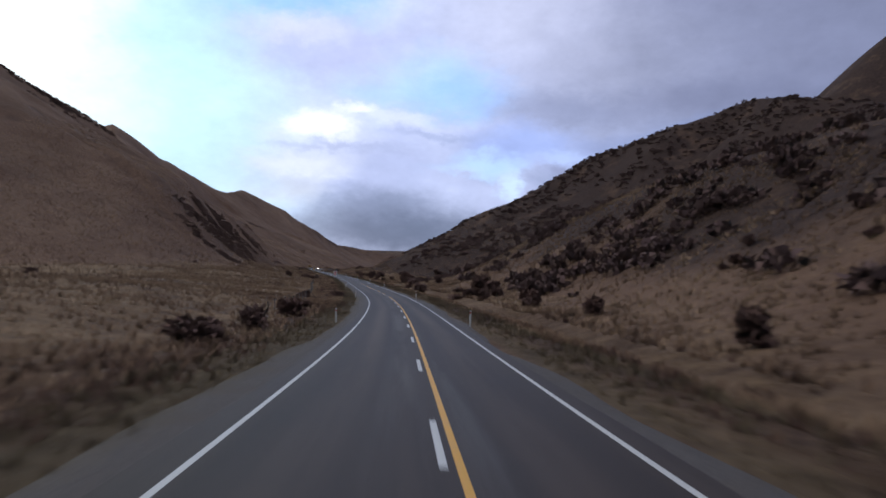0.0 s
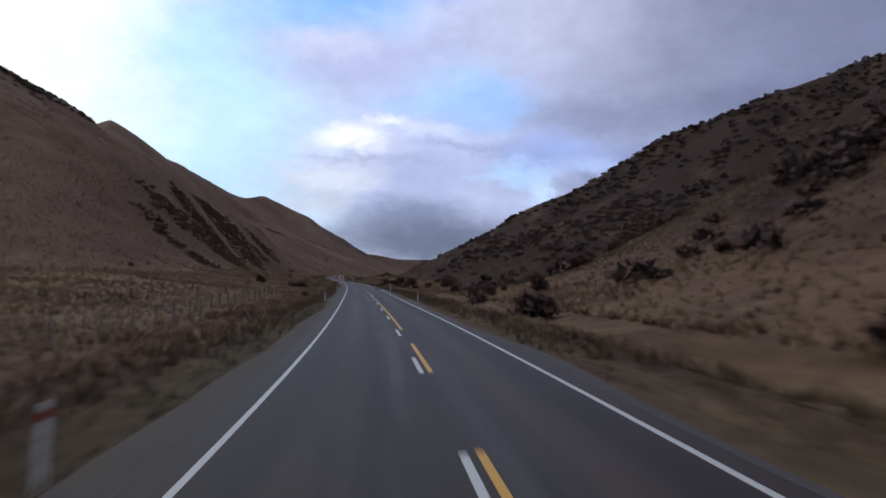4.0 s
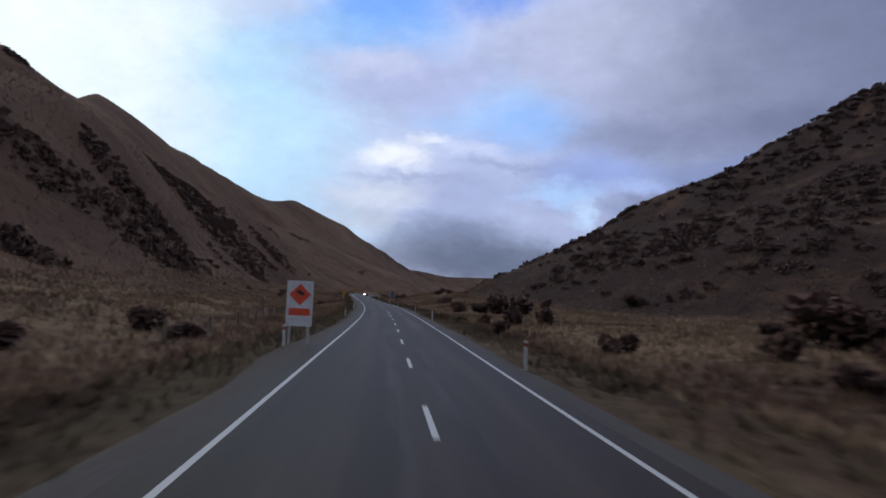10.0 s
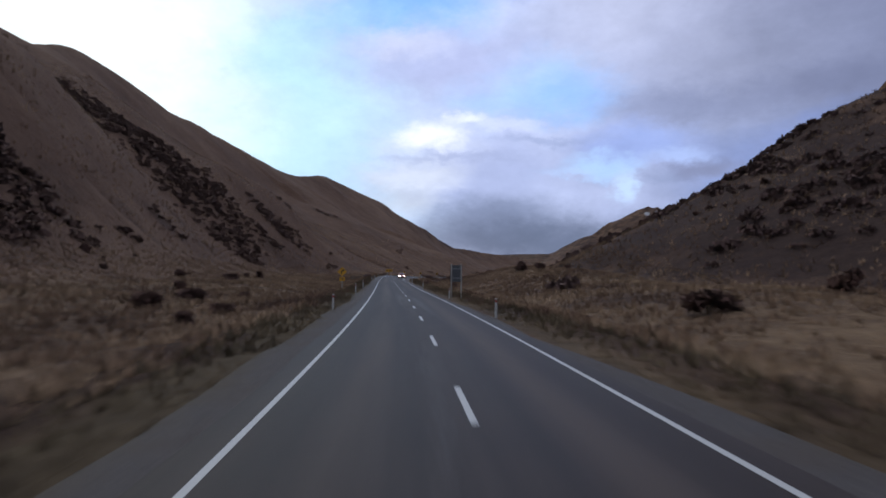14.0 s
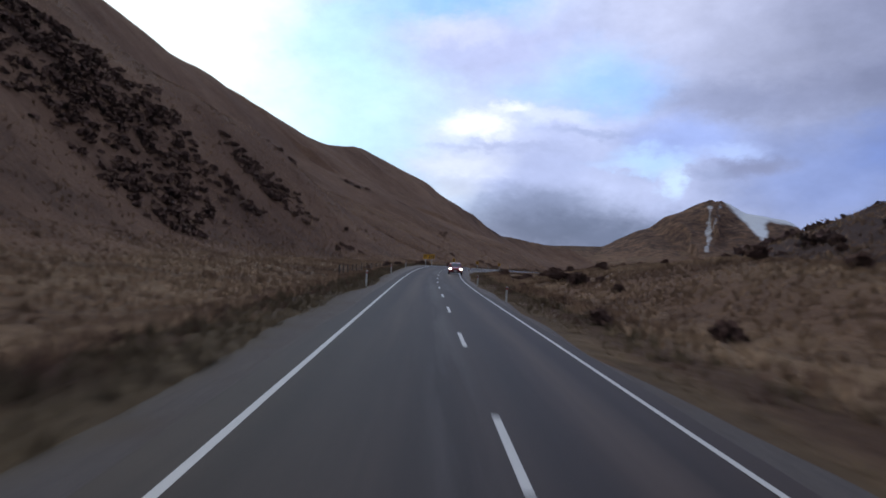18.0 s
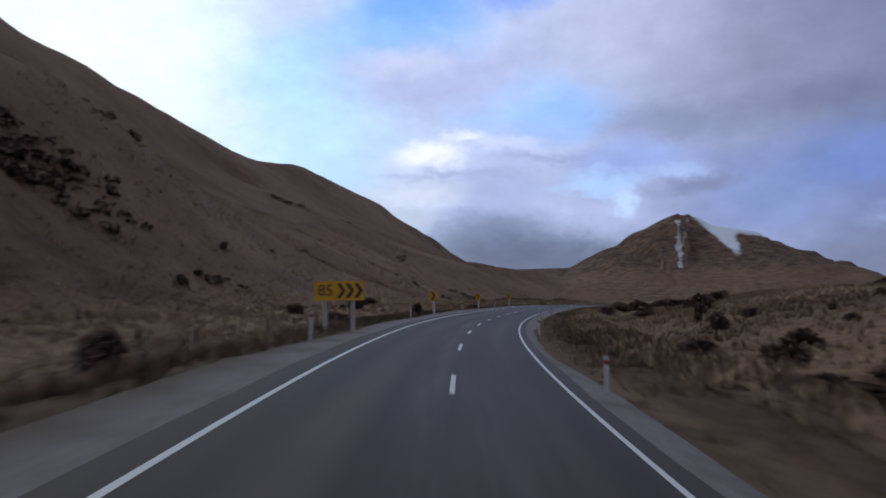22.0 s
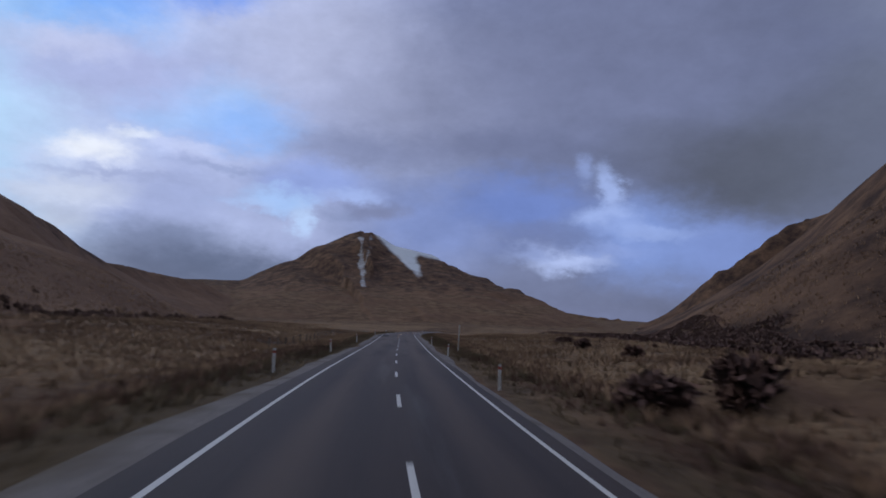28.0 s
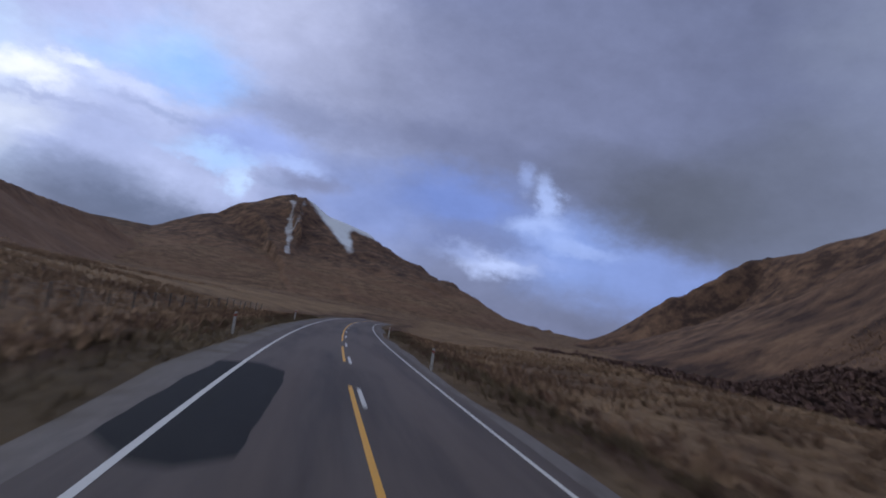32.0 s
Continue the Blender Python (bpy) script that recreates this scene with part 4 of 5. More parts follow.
def works_sign(s, lat):
    top = tagged(new("warning_sign"), "tall white warning board with an orange diamond on two pale posts", "road sign")
    legs(top, (-0.36, 0.36), 2.55, 0.05, MAT_PALE_TIMBER, square=True)
    bm = bmesh.new()
    plate(bm, 1.02, 1.78, 1.72)
    board = part("board", bm, MAT_SIGN_W, top, "white board")
    c, d = 2.07, 0.43
    part("diamond", flat_shape([(0, c - d), (d, c), (0, c + d), (-d, c)], -0.0105), MAT_SIGN_O, board, "orange diamond panel")
    # dark symbol on the diamond
    part("symbol", flat_shape([(-0.17, c + 0.10), (-0.06, c + 0.03), (0.02, c - 0.03), (0.15, c - 0.02), (0.18, c + 0.07), (0.06, c + 0.12), (-0.05, c + 0.2)], -0.0150), MAT_BLACK, board, "dark symbol")
    part("panel", flat_shape([(-0.41, 1.25), (0.41, 1.25), (0.41, 1.53), (-0.41, 1.53)], -0.0105), MAT_SIGN_O, board, "orange lower panel")
    for k in range(2):
        z = 1.45 - 0.11 * k
        part("text_bar", flat_shape([(-0.33 + 0.05 * k, z - 0.03), (0.33 - 0.05 * k, z - 0.03), (0.33 - 0.05 * k, z + 0.02), (-0.33 + 0.05 * k, z + 0.02)], -0.0150), MAT_SIGN_O, board)
    return stand(top, s, lat)


def chevron_pts(x, z, w, h, arm):
    return [(x, z - h), (x + arm, z - h), (x + arm + w, z), (x + arm, z + h), (x, z + h), (x + w, z)]


def curve_board(s, lat, turn):
    top = tagged(new("curve_sign"), "long yellow curve board with 85 and black chevrons", "road sign")
    legs(top, (-0.62, 0.55), 1.62, 0.075, MAT_PALE_TIMBER, square=True)
    bm = bmesh.new()
    plate(bm, 2.1, 0.80, 1.62, bevel=0.04)
    board = part("board", bm, MAT_SIGN_Y, top, "yellow board")
    text_part("85", 0.66, -0.58, -0.0125, 1.62, MAT_BLACK, board)
    for k in range(3):
        part("chevron", flat_shape(chevron_pts(-0.10 + 0.36 * k, 1.62, 0.20, 0.30, 0.17), -0.0105), MAT_BLACK, board)
    return stand(top, s, lat, turn)


def chevron_sign(s, lat, turn):
    top = tagged(new("chevron_sign"), "square yellow sign with one black chevron on a white post", "road sign", "chevron signs round the bend")
    legs(top, (0.0,), 1.25, 0.07, MAT_POST, name="post", square=True)
    bm = bmesh.new()
    plate(bm, 0.60, 0.75, 1.52, bevel=0.03)
    board = part("board", bm, MAT_SIGN_Y, top, "yellow board")
    part("chevron", flat_shape(chevron_pts(-0.20, 1.52, 0.20, 0.30, 0.18), -0.0105), MAT_BLACK, board, "black chevron")
    return stand(top, s, lat, turn)


def bend_diamond(s, lat):
    top = tagged(new("bend_sign"), "yellow diamond bend sign above a small speed plate", "road sign")
    legs(top, (0.0,), 2.15, 0.055, MAT_PALE_TIMBER, name="post", square=True)
    bm = bmesh.new()
    box(bm, (0.75, 0.02, 0.75), (0, 0, 0), 0.0)
    bmesh.ops.rotate(bm, verts=bm.verts[:], cent=(0, 0, 0), matrix=Matrix.Rotation(radians(45), 3, "Y"))
    bmesh.ops.translate(bm, verts=bm.verts[:], vec=(0, 0, 2.05))
    board = part("board", bm, MAT_SIGN_Y, top, "yellow diamond board")
    z = 2.05
    part("arrow", flat_shape([(-0.12, z - 0.30), (-0.03, z - 0.30), (-0.03, z - 0.02), (0.10, z + 0.08), (0.10, z + 0.0), (0.27, z + 0.16), (0.10, z + 0.32), (0.10, z + 0.22), (-0.12, z + 0.06)], -0.0105), MAT_BLACK, board, "black bend arrow")
    bm = bmesh.new()
    plate(bm, 0.60, 0.45, 1.22)
    low = part("speed_plate", bm, MAT_SIGN_Y, top, "yellow speed plate")
    text_part("85", 0.36, 0.0, -0.0125, 1.22, MAT_BLACK, low)
    return stand(top, s, lat)


def sign_from_behind(s, lat):
    top = tagged(new("sign_back"), "dark unpainted back of a tall sign on two pale poles", "road sign")
    for x in (-0.42, 0.42):
        bm = bmesh.new()
        rod(bm, (x, -0.05, -0.4), (x, -0.05, 3.0), 0.045)
        part("pole", bm, MAT_PALE_TIMBER, top)
    bm = bmesh.new()
    plate(bm, 1.0, 1.45, 2.2)
    part("board", bm, MAT_SIGN_BACK, top, "dark grey metal back")
    for z in (1.8, 2.6):
        bm = bmesh.new()
        box(bm, (0.96, 0.03, 0.05), (0, -0.027, z), 0.004)
        part("rail", bm, MAT_GALV, top)
    return stand(top, s, lat)


def tall_marker(s, lat):
    top = tagged(new("tall_marker_pole"), "tall leaning white marker pole beside the road", "marker pole")
    bm = bmesh.new()
    rod(bm, (0, 0, -0.4), (0, 0, 2.35), 0.05, 0.045, 12)
    part("pole", bm, MAT_POST, top)
    bm = bmesh.new()
    rod(bm, (0, 0, 2.35), (0, 0, 2.39), 0.055, 0.05, 12)
    part("cap", bm, MAT_GALV, top, "grey metal cap")
    stand(top, s, lat)
    top.matrix_basis = top.matrix_basis @ pose(0, 0, 0, 0, 3, 0)
    return top


works_sign(266.2, -4.1)
curve_board(573.5, -5.05, -2)
for s, l in ((601.9, -4.65), (631.8, -4.85), (661.8, -5.2)):
    chevron_sign(s, l, -8)
bend_diamond(420, -6.6)
sign_from_behind(399.5, 4.4)
tall_marker(765, 5.5)

# ---- a shallow creek that comes in from the left paddock ----
MAT_CREEK, _nt, _b = material("creek_water", 0.45)
_b.inputs["Base Color"].default_value = (0.035, 0.042, 0.040, 1)
_b.inputs["Specular IOR Level"].default_value = 0.16
bumped(_nt, _b, noise_node(_nt, 3.0, 3).outputs[0], 0.25, 0.03)
half_ = 1.0 + 0.3 * np.sin(np.linspace(0, 9, len(CREEK)))
tx_, ty_ = np.gradient(CREEK[:, 0]), np.gradient(CREEK[:, 1])
tn_ = np.hypot(tx_, ty_)
level_ = np.linspace(float(land(CREEK[:1, 0], CREEK[:1, 1])[0]) + 0.14, float(land(CREEK[-1:, 0], CREEK[-1:, 1])[0]) + 0.14, len(CREEK))
rows_ = [np.stack([CREEK[:, 0] - ty_ / tn_ * half_ * k, CREEK[:, 1] + tx_ / tn_ * half_ * k, level_], 1) for k in (-1, 0, 1)]
tagged(new("creek", grid_mesh("creek", np.stack(rows_, 1), [MAT_CREEK])), "narrow still creek reflecting the grey sky", "creek", kind="structure")


# ---- wire fence along the left paddock ----
MAT_WIRE = two_tone("fence_wire", (0.16, 0.155, 0.15), (0.10, 0.10, 0.10), 20.0, 0.5, metal=0.6)


def fence(s0, s1, lat, n_name="fence"):
    top = tagged(new(n_name), "old post-and-wire farm fence with grey timber posts in the grass", "fence")
    prev = None
    rr = random.Random(int(s0))
    runs = [[] for _ in range(5)]
    tops = []
    s = s0
    while s < s1:
        l = lat + 1.2 * float(fbm(np.array([s]), np.array([0.0]), 40, 2, 77)[0])
        p = land_at(s, l)
        bm = bmesh.new()
        rod(bm, (p.x, p.y, p.z - 0.3), (p.x + rr.uniform(-.05, .05), p.y + rr.uniform(-.05, .05), p.z + rr.uniform(1.0, 1.15)), 0.055, 0.048, 7)
        part("post", bm, MAT_TIMBER, top)
        for k in range(5):
            runs[k].append((p.x, p.y, p.z + 0.22 + 0.2 * k))
        s += rr.uniform(3.6, 4.4)
    for k in range(5):
        cu = bpy.data.curves.new("wire", "CURVE")
        cu.dimensions, cu.bevel_depth, cu.bevel_resolution = "3D", 0.004, 0
        sp = cu.splines.new("POLY")
        sp.points.add(len(runs[k]) - 1)
        for i, q in enumerate(runs[k]):
            sp.points[i].co = (*q, 1)
        cu.materials.append(MAT_WIRE)
        ob = new("wire", cu)
        ob.parent = top
    return top


fence(60, 190, -11.5)
fence(270, 330, -11.0)
fence(520, 600, -11.0)
fence(770, 900, -12.0)


# ---- the oncoming car, standing in the far lane ----
def car_paint():
    m, nt, b = material("car_red", 0.28)
    n = noise_node(nt, 3.0, 4)
    nt.links.new(mixed(nt, ranged(nt, n.outputs[0], 0.4, 0.7), (0.33, 0.012, 0.022), (0.25, 0.018, 0.024)), b.inputs["Base Color"])
    b.inputs["Coat Weight"].default_value = 0.6
    return m


MAT_CAR = car_paint()
MAT_TYRE = two_tone("tyre_rubber", (0.018, 0.018, 0.018), (0.03, 0.029, 0.028), 12.0, 0.85)
MAT_PLASTIC = two_tone("black_plastic", (0.02, 0.02, 0.022), (0.032, 0.032, 0.034), 15.0, 0.55)
MAT_ALLOY = two_tone("wheel_alloy", (0.55, 0.56, 0.58), (0.42, 0.43, 0.45), 12.0, 0.3, metal=0.9)
MAT_WINDOW, _nt, _b = material("car_glass", 0.06)
_b.inputs["Base Color"].default_value = (0.03, 0.035, 0.04, 1)
_b.inputs["Specular IOR Level"].default_value = 0.7
MAT_LAMP, _nt, _b = material("lamp_lit", 0.2)
_b.inputs["Base Color"].default_value = (0.9, 0.88, 0.8, 1)
_b.inputs["Emission Color"].default_value = (1.0, 0.86, 0.62, 1)
_b.inputs["Emission Strength"].default_value = 60.0


def loft(bm, sections):
    """Closed rings of equal length, bridged, with capped ends."""
    rings = [[bm.verts.new(p) for p in ring] for ring in sections]
    n = len(rings[0])
    for a, b in zip(rings[:-1], rings[1:]):
        for i in range(n):
            bm.faces.new((a[i], a[(i + 1) % n], b[(i + 1) % n], b[i]))
    bm.faces.new(rings[0][::-1])
    bm.faces.new(rings[-1])
    bmesh.ops.recalc_face_normals(bm, faces=bm.faces[:])
    for f in bm.faces:
        f.smooth = True
    return bm


def ring_at(y, half, z0, z1, tuck, crown):
    """A rounded cross-section of the body at y: half width, sill, shoulder."""
    w = half
    return [(-w * 0.90, y, z0), (-w, y, z0 + 0.12), (-w, y, (z0 + z1) / 2), (-w + tuck, y, z1), (-w * 0.5, y, z1 + crown), (0, y, z1 + crown * 1.3),
            (w * 0.5, y, z1 + crown), (w - tuck, y, z1), (w, y, (z0 + z1) / 2), (w, y, z0 + 0.12), (w * 0.90, y, z0)]


def red_car(s, lat):
    top = tagged(new("car"), "red hatchback car with lit headlamps standing in the oncoming lane", "car")
    bm = bmesh.new()
    loft(bm, [ring_at(-2.06, 0.62, 0.42, 0.60, 0.05, 0.02), ring_at(-1.98, 0.76, 0.30, 0.72, 0.06, 0.03), ring_at(-1.55, 0.83, 0.24, 0.84, 0.08, 0.05),
              ring_at(-0.85, 0.85, 0.22, 0.95, 0.07, 0.04), ring_at(0.3, 0.86, 0.22, 0.97, 0.06, 0.02), ring_at(1.3, 0.85, 0.24, 0.99, 0.06, 0.02),
              ring_at(1.95, 0.80, 0.30, 0.98, 0.06, 0.02), ring_at(2.06, 0.70, 0.40, 0.92, 0.06, 0.02)])
    body = part("body", bm, MAT_CAR, top)
    bm = bmesh.new()
    loft(bm, [[(-0.78, -0.95, 0.96), (-0.5, -1.0, 0.97), (0.5, -1.0, 0.97), (0.78, -0.95, 0.96), (0.74, -0.85, 0.94), (-0.74, -0.85, 0.94)],
              [(-0.64, -0.28, 1.40), (-0.4, -0.31, 1.43), (0.4, -0.31, 1.43), (0.64, -0.28, 1.40), (0.70, -0.10, 0.96), (-0.70, -0.10, 0.96)],
              [(-0.62, 0.5, 1.47), (-0.4, 0.5, 1.50), (0.4, 0.5, 1.50), (0.62, 0.5, 1.47), (0.75, 0.5, 0.96), (-0.75, 0.5, 0.96)],
              [(-0.60, 1.45, 1.42), (-0.4, 1.48, 1.45), (0.4, 1.48, 1.45), (0.60, 1.45, 1.42), (0.75, 1.4, 0.97), (-0.75, 1.4, 0.97)],
              [(-0.68, 1.92, 1.00), (-0.4, 1.96, 1.02), (0.4, 1.96, 1.02), (0.68, 1.92, 1.00), (0.72, 1.90, 0.95), (-0.72, 1.90, 0.95)]])
    part("cabin", bm, MAT_CAR, top)

    def pane(name, pts):
        bm = bmesh.new()
        f = bm.faces.new([bm.verts.new(p) for p in pts])
        r = bmesh.ops.extrude_face_region(bm, geom=[f])
        n = f.normal.copy()
        bmesh.ops.translate(bm, verts=[v for v in r["geom"] if isinstance(v, bmesh.types.BMVert)], vec=n * 0.012)
        bmesh.ops.recalc_face_normals(bm, faces=bm.faces[:])
        return part(name, bm, MAT_WINDOW, top, "dark reflecting glass")

    pane("windscreen", [(-0.66, -0.945, 1.005), (0.66, -0.945, 1.005), (0.52, -0.40, 1.395), (-0.52, -0.40, 1.395)])
    pane("rear_window", [(0.56, 1.87, 1.08), (-0.56, 1.87, 1.08), (-0.5, 1.56, 1.37), (0.5, 1.56, 1.37)])
    for sx in (-1, 1):
        a = [(sx * 0.735, -0.55, 1.02), (sx * 0.765, 0.45, 1.02), (sx * 0.66, 0.45, 1.41), (sx * 0.66, -0.16, 1.37)]
        b = [(sx * 0.765, 0.55, 1.02), (sx * 0.755, 1.45, 1.04), (sx * 0.65, 1.30, 1.38), (sx * 0.66, 0.55, 1.41)]
        for q in (a, b):
            pane("side_window", q if sx > 0 else q[::-1])
        bm = bmesh.new()
        bmesh.ops.create_uvsphere(bm, u_segments=14, v_segments=10, radius=1.0, matrix=Matrix.Translation((sx * 0.60, -1.95, 0.66)) @ Matrix.Rotation(radians(sx * 14), 4, "Z") @ Matrix.Diagonal((0.17, 0.09, 0.085, 1)))
        part("headlamp", bm, MAT_LAMP, top, "lit headlamp")
        bm = bmesh.new()
        box(bm, (0.14, 0.08, 0.09), (sx * 0.55, -2.0, 0.36), 0.02)
        part("fog_lamp", bm, MAT_PLASTIC, top)
        bm = bmesh.new()
        box(bm, (0.16, 0.09, 0.12), (sx * 0.93, -0.55, 1.02), 0.035)
        part("mirror", bm, MAT_CAR, top)
        bm = bmesh.new()
        box(bm, (0.14, 0.05, 0.26), (sx * 0.66, 2.03, 0.78), 0.02)
        part("tail_lamp", bm, MAT_BAND, top)
        for y in (-1.28, 1.28):
            bm = bmesh.new()
            rod(bm, (sx * 0.66, y, 0.31), (sx * 0.86, y, 0.31), 0.31, sides=24)
            bmesh.ops.bevel(bm, geom=[e for e in bm.edges if len(e.link_faces) == 2 and e.calc_face_angle(0) > 1], offset=0.03, segments=2, affect="EDGES")
            wheel = part("wheel", bm, MAT_TYRE, top, "black rubber tyre")
            bm = bmesh.new()
            rod(bm, (sx * 0.85, y, 0.31), (sx * 0.868, y, 0.31), 0.20, sides=20)
            part("rim", bm, MAT_ALLOY, wheel, "grey alloy rim")
    bm = bmesh.new()
    box(bm, (1.0, 0.06, 0.12), (0, -2.05, 0.58), 0.02)
    part("grille", bm, MAT_PLASTIC, top, "black grille")
    bm = bmesh.new()
    box(bm, (1.30, 0.10, 0.16), (0, -2.03, 0.33), 0.03)
    part("bumper_intake", bm, MAT_PLASTIC, top)
    bm = bmesh.new()
    box(bm, (0.36, 0.015, 0.11), (0, -2.085, 0.47), 0.004)
    part("number_plate", bm, MAT_SIGN_W, top, "plain white plate")
    q = on_road(s, lat)
    top.matrix_basis = pose(float(q[0]), float(q[1]), float(q[2]) + 0.0, 0, 0, road_yaw(s))
    return top


red_car(530.2, 2.0)


# ---- shrubs, tussock, trees ----
def skyward(nt, bs, f):
    """Turns the shading of thin blades towards the open sky, as light that passes through them does."""
    g = [n for n in nt.nodes if n.bl_idname == "ShaderNodeNewGeometry"]
    g = g[0] if g else nt.nodes.new("ShaderNodeNewGeometry")
    a = nt.nodes.new("ShaderNodeVectorMath")
    a.operation = "SCALE"
    a.inputs["Scale"].default_value = 1 - f
    nt.links.new(g.outputs["Normal"], a.inputs[0])
    b = nt.nodes.new("ShaderNodeVectorMath")
    b.operation = "ADD"
    b.inputs[1].default_value = (0, 0, f)
    nt.links.new(a.outputs[0], b.inputs[0])
    c = nt.nodes.new("ShaderNodeVectorMath")
    c.operation = "NORMALIZE"
    nt.links.new(b.outputs[0], c.inputs[0])
    nt.links.new(c.outputs[0], bs.inputs["Normal"])


def leaf_material(name, a, b, c):
    m, nt, bs = material(name, 0.9)
    bs.inputs["Specular IOR Level"].default_value = 0.15
    info = nt.nodes.new("ShaderNodeObjectInfo")
    geo = [n for n in nt.nodes if n.bl_idname == "ShaderNodeNewGeometry"]
    geo = geo[0] if geo else nt.nodes.new("ShaderNodeNewGeometry")
    col = mixed(nt, geo.outputs["Random Per Island"], a, b)
    col = mixed(nt, nmath(nt, "MULTIPLY", info.outputs["Random"], 0.55), col, c)
    n = noise_node(nt, 0.35, 3)
    col = mixed(nt, nmath(nt, "MULTIPLY", ranged(nt, n.outputs[0], 0.4, 0.7), 0.4), col, a)
    nt.links.new(col, bs.inputs["Base Color"])
    skyward(nt, bs, 0.85)
    return m


MAT_SHRUB = leaf_material("shrub_twigs", (0.144, 0.085, 0.073), (0.263, 0.148, 0.113), (0.240, 0.121, 0.086))
MAT_STEM = two_tone("shrub_stem", (0.05, 0.036, 0.028), (0.09, 0.065, 0.05), 12.0, 0.95)
MAT_SCRUB = leaf_material("hill_scrub", (0.130, 0.078, 0.070), (0.217, 0.128, 0.105), (0.186, 0.104, 0.084))
MAT_SCRUB_PALE = leaf_material("bare_hill_scrub", (0.147, 0.088, 0.071), (0.240, 0.142, 0.108), (0.210, 0.119, 0.089))
MAT_PINE = leaf_material("pine_needles", (0.012, 0.018, 0.014), (0.026, 0.034, 0.024), (0.018, 0.024, 0.018))


def quads_mesh(name, centres, axes_u, axes_v, mat):
    """Small four-cornered leaves, each pulled to a point at its outer end."""
    n = len(centres)
    v = np.empty((n, 4, 3))
    v[:, 0], v[:, 1] = centres - axes_u * 0.5, centres - axes_v * 0.5
    v[:, 2], v[:, 3] = centres + axes_u, centres + axes_v * 0.5
    me = bpy.data.meshes.new(name)
    me.vertices.add(4 * n)
    me.vertices.foreach_set("co", v.reshape(-1).astype(np.float32))
    me.loops.add(4 * n)
    me.loops.foreach_set("vertex_index", np.arange(4 * n, dtype=np.int32))
    me.polygons.add(n)
    me.polygons.foreach_set("loop_start", (np.arange(n) * 4).astype(np.int32))
    me.materials.append(mat)
    me.update(calc_edges=True)
    return me


def thin_mesh(name, v, mat):
    """Loose triangles from an array n x 3 x 3."""
    n = len(v)
    me = bpy.data.meshes.new(name)
    me.vertices.add(3 * n)
    me.vertices.foreach_set("co", v.reshape(-1).astype(np.float32))
    me.loops.add(3 * n)
    me.loops.foreach_set("vertex_index", np.arange(3 * n, dtype=np.int32))
    me.polygons.add(n)
    me.polygons.foreach_set("loop_start", (np.arange(n) * 3).astype(np.int32))
    me.materials.append(mat)
    me.update(calc_edges=True)
    return me


def sprays_mesh(name, centres, axes_u, axes_v, mat):
    """Small three-cornered sprays of twigs, pointed at the outer end."""
    return thin_mesh(name, np.stack([centres - axes_u * 0.5 - axes_v, centres - axes_u * 0.5 + axes_v, centres + axes_u], 1), mat)


def shrub_kind(seed):
    """One shrub about 1 m high and 1.5 m wide: stems from the ground and a ragged crown of small twig sprays."""
    r = np.random.RandomState(seed)
    top = new("shrub")
    bm = bmesh.new()
    tips = []
    for k in range(9):
        a, out = r.rand() * 6.28, r.uniform(0.15, 0.55)
        tip = Vector((math.cos(a) * out, math.sin(a) * out, r.uniform(0.45, 0.85)))
        mid = tip * 0.5 + Vector((r.uniform(-.08, .08), r.uniform(-.08, .08), 0.02))
        rod(bm, (0.05 * math.cos(a), 0.05 * math.sin(a), -0.15), mid, 0.022, 0.015, 5)
        rod(bm, mid, tip, 0.015, 0.006, 5)
        tips.append(tip)
    part("woody_base", bm, MAT_STEM, top)
    lobes = [(r.uniform(-.46, .46), r.uniform(-.46, .46), r.uniform(0.25, 0.64), r.uniform(0.22, 0.40)) for _ in range(9)]
    pts = []
    while len(pts) < 900:
        lx, ly, lz, lr = lobes[r.randint(9)]
        d = r.normal(size=3)
        d /= np.linalg.norm(d)
        p = np.array([lx, ly, lz]) + d * lr * r.uniform(0.35, 1.0) ** 0.7 * np.array([1, 1, 0.85])
        if 0.0 < p[2] < 1.12:
            pts.append(np.concatenate([p, d]))
    pts = np.array(pts)
    d = pts[:, 3:] + 0.7 * r.normal(size=(len(pts), 3)) + np.array([0, 0, 0.45])
    d /= np.linalg.norm(d, axis=1)[:, None]
    side = np.cross(d, r.normal(size=d.shape))
    side /= np.linalg.norm(side, axis=1)[:, None]
    size = r.uniform(0.06, 0.15, (len(pts), 1))
    ob = new("foliage", sprays_mesh("foliage", pts[:, :3], d * size, side * size * 0.6, MAT_SHRUB))
    ob.parent = top
    return top


kinds = [shrub_kind(500 + k) for k in range(6)]
used = [False] * len(kinds)
rs = random.Random(21)


def plant(s, lat, width, high, label, group):
    p = land_at(s, lat)
    k = rs.randrange(len(kinds))
    m = pose(p.x, p.y, p.z - 0.05, rs.uniform(-6, 6), rs.uniform(-6, 6), rs.uniform(0, 360))
    sc = Matrix.Diagonal((width / 1.5, width / 1.5 * rs.uniform(0.85, 1.15), high, 1))
    if used[k]:
        ob = copy_thing(kinds[k], m)
        ob.matrix_basis = m @ sc
    else:
        ob, used[k] = kinds[k], True
        ob.matrix_basis = m @ sc
    tagged(ob, label, "shrub", group)


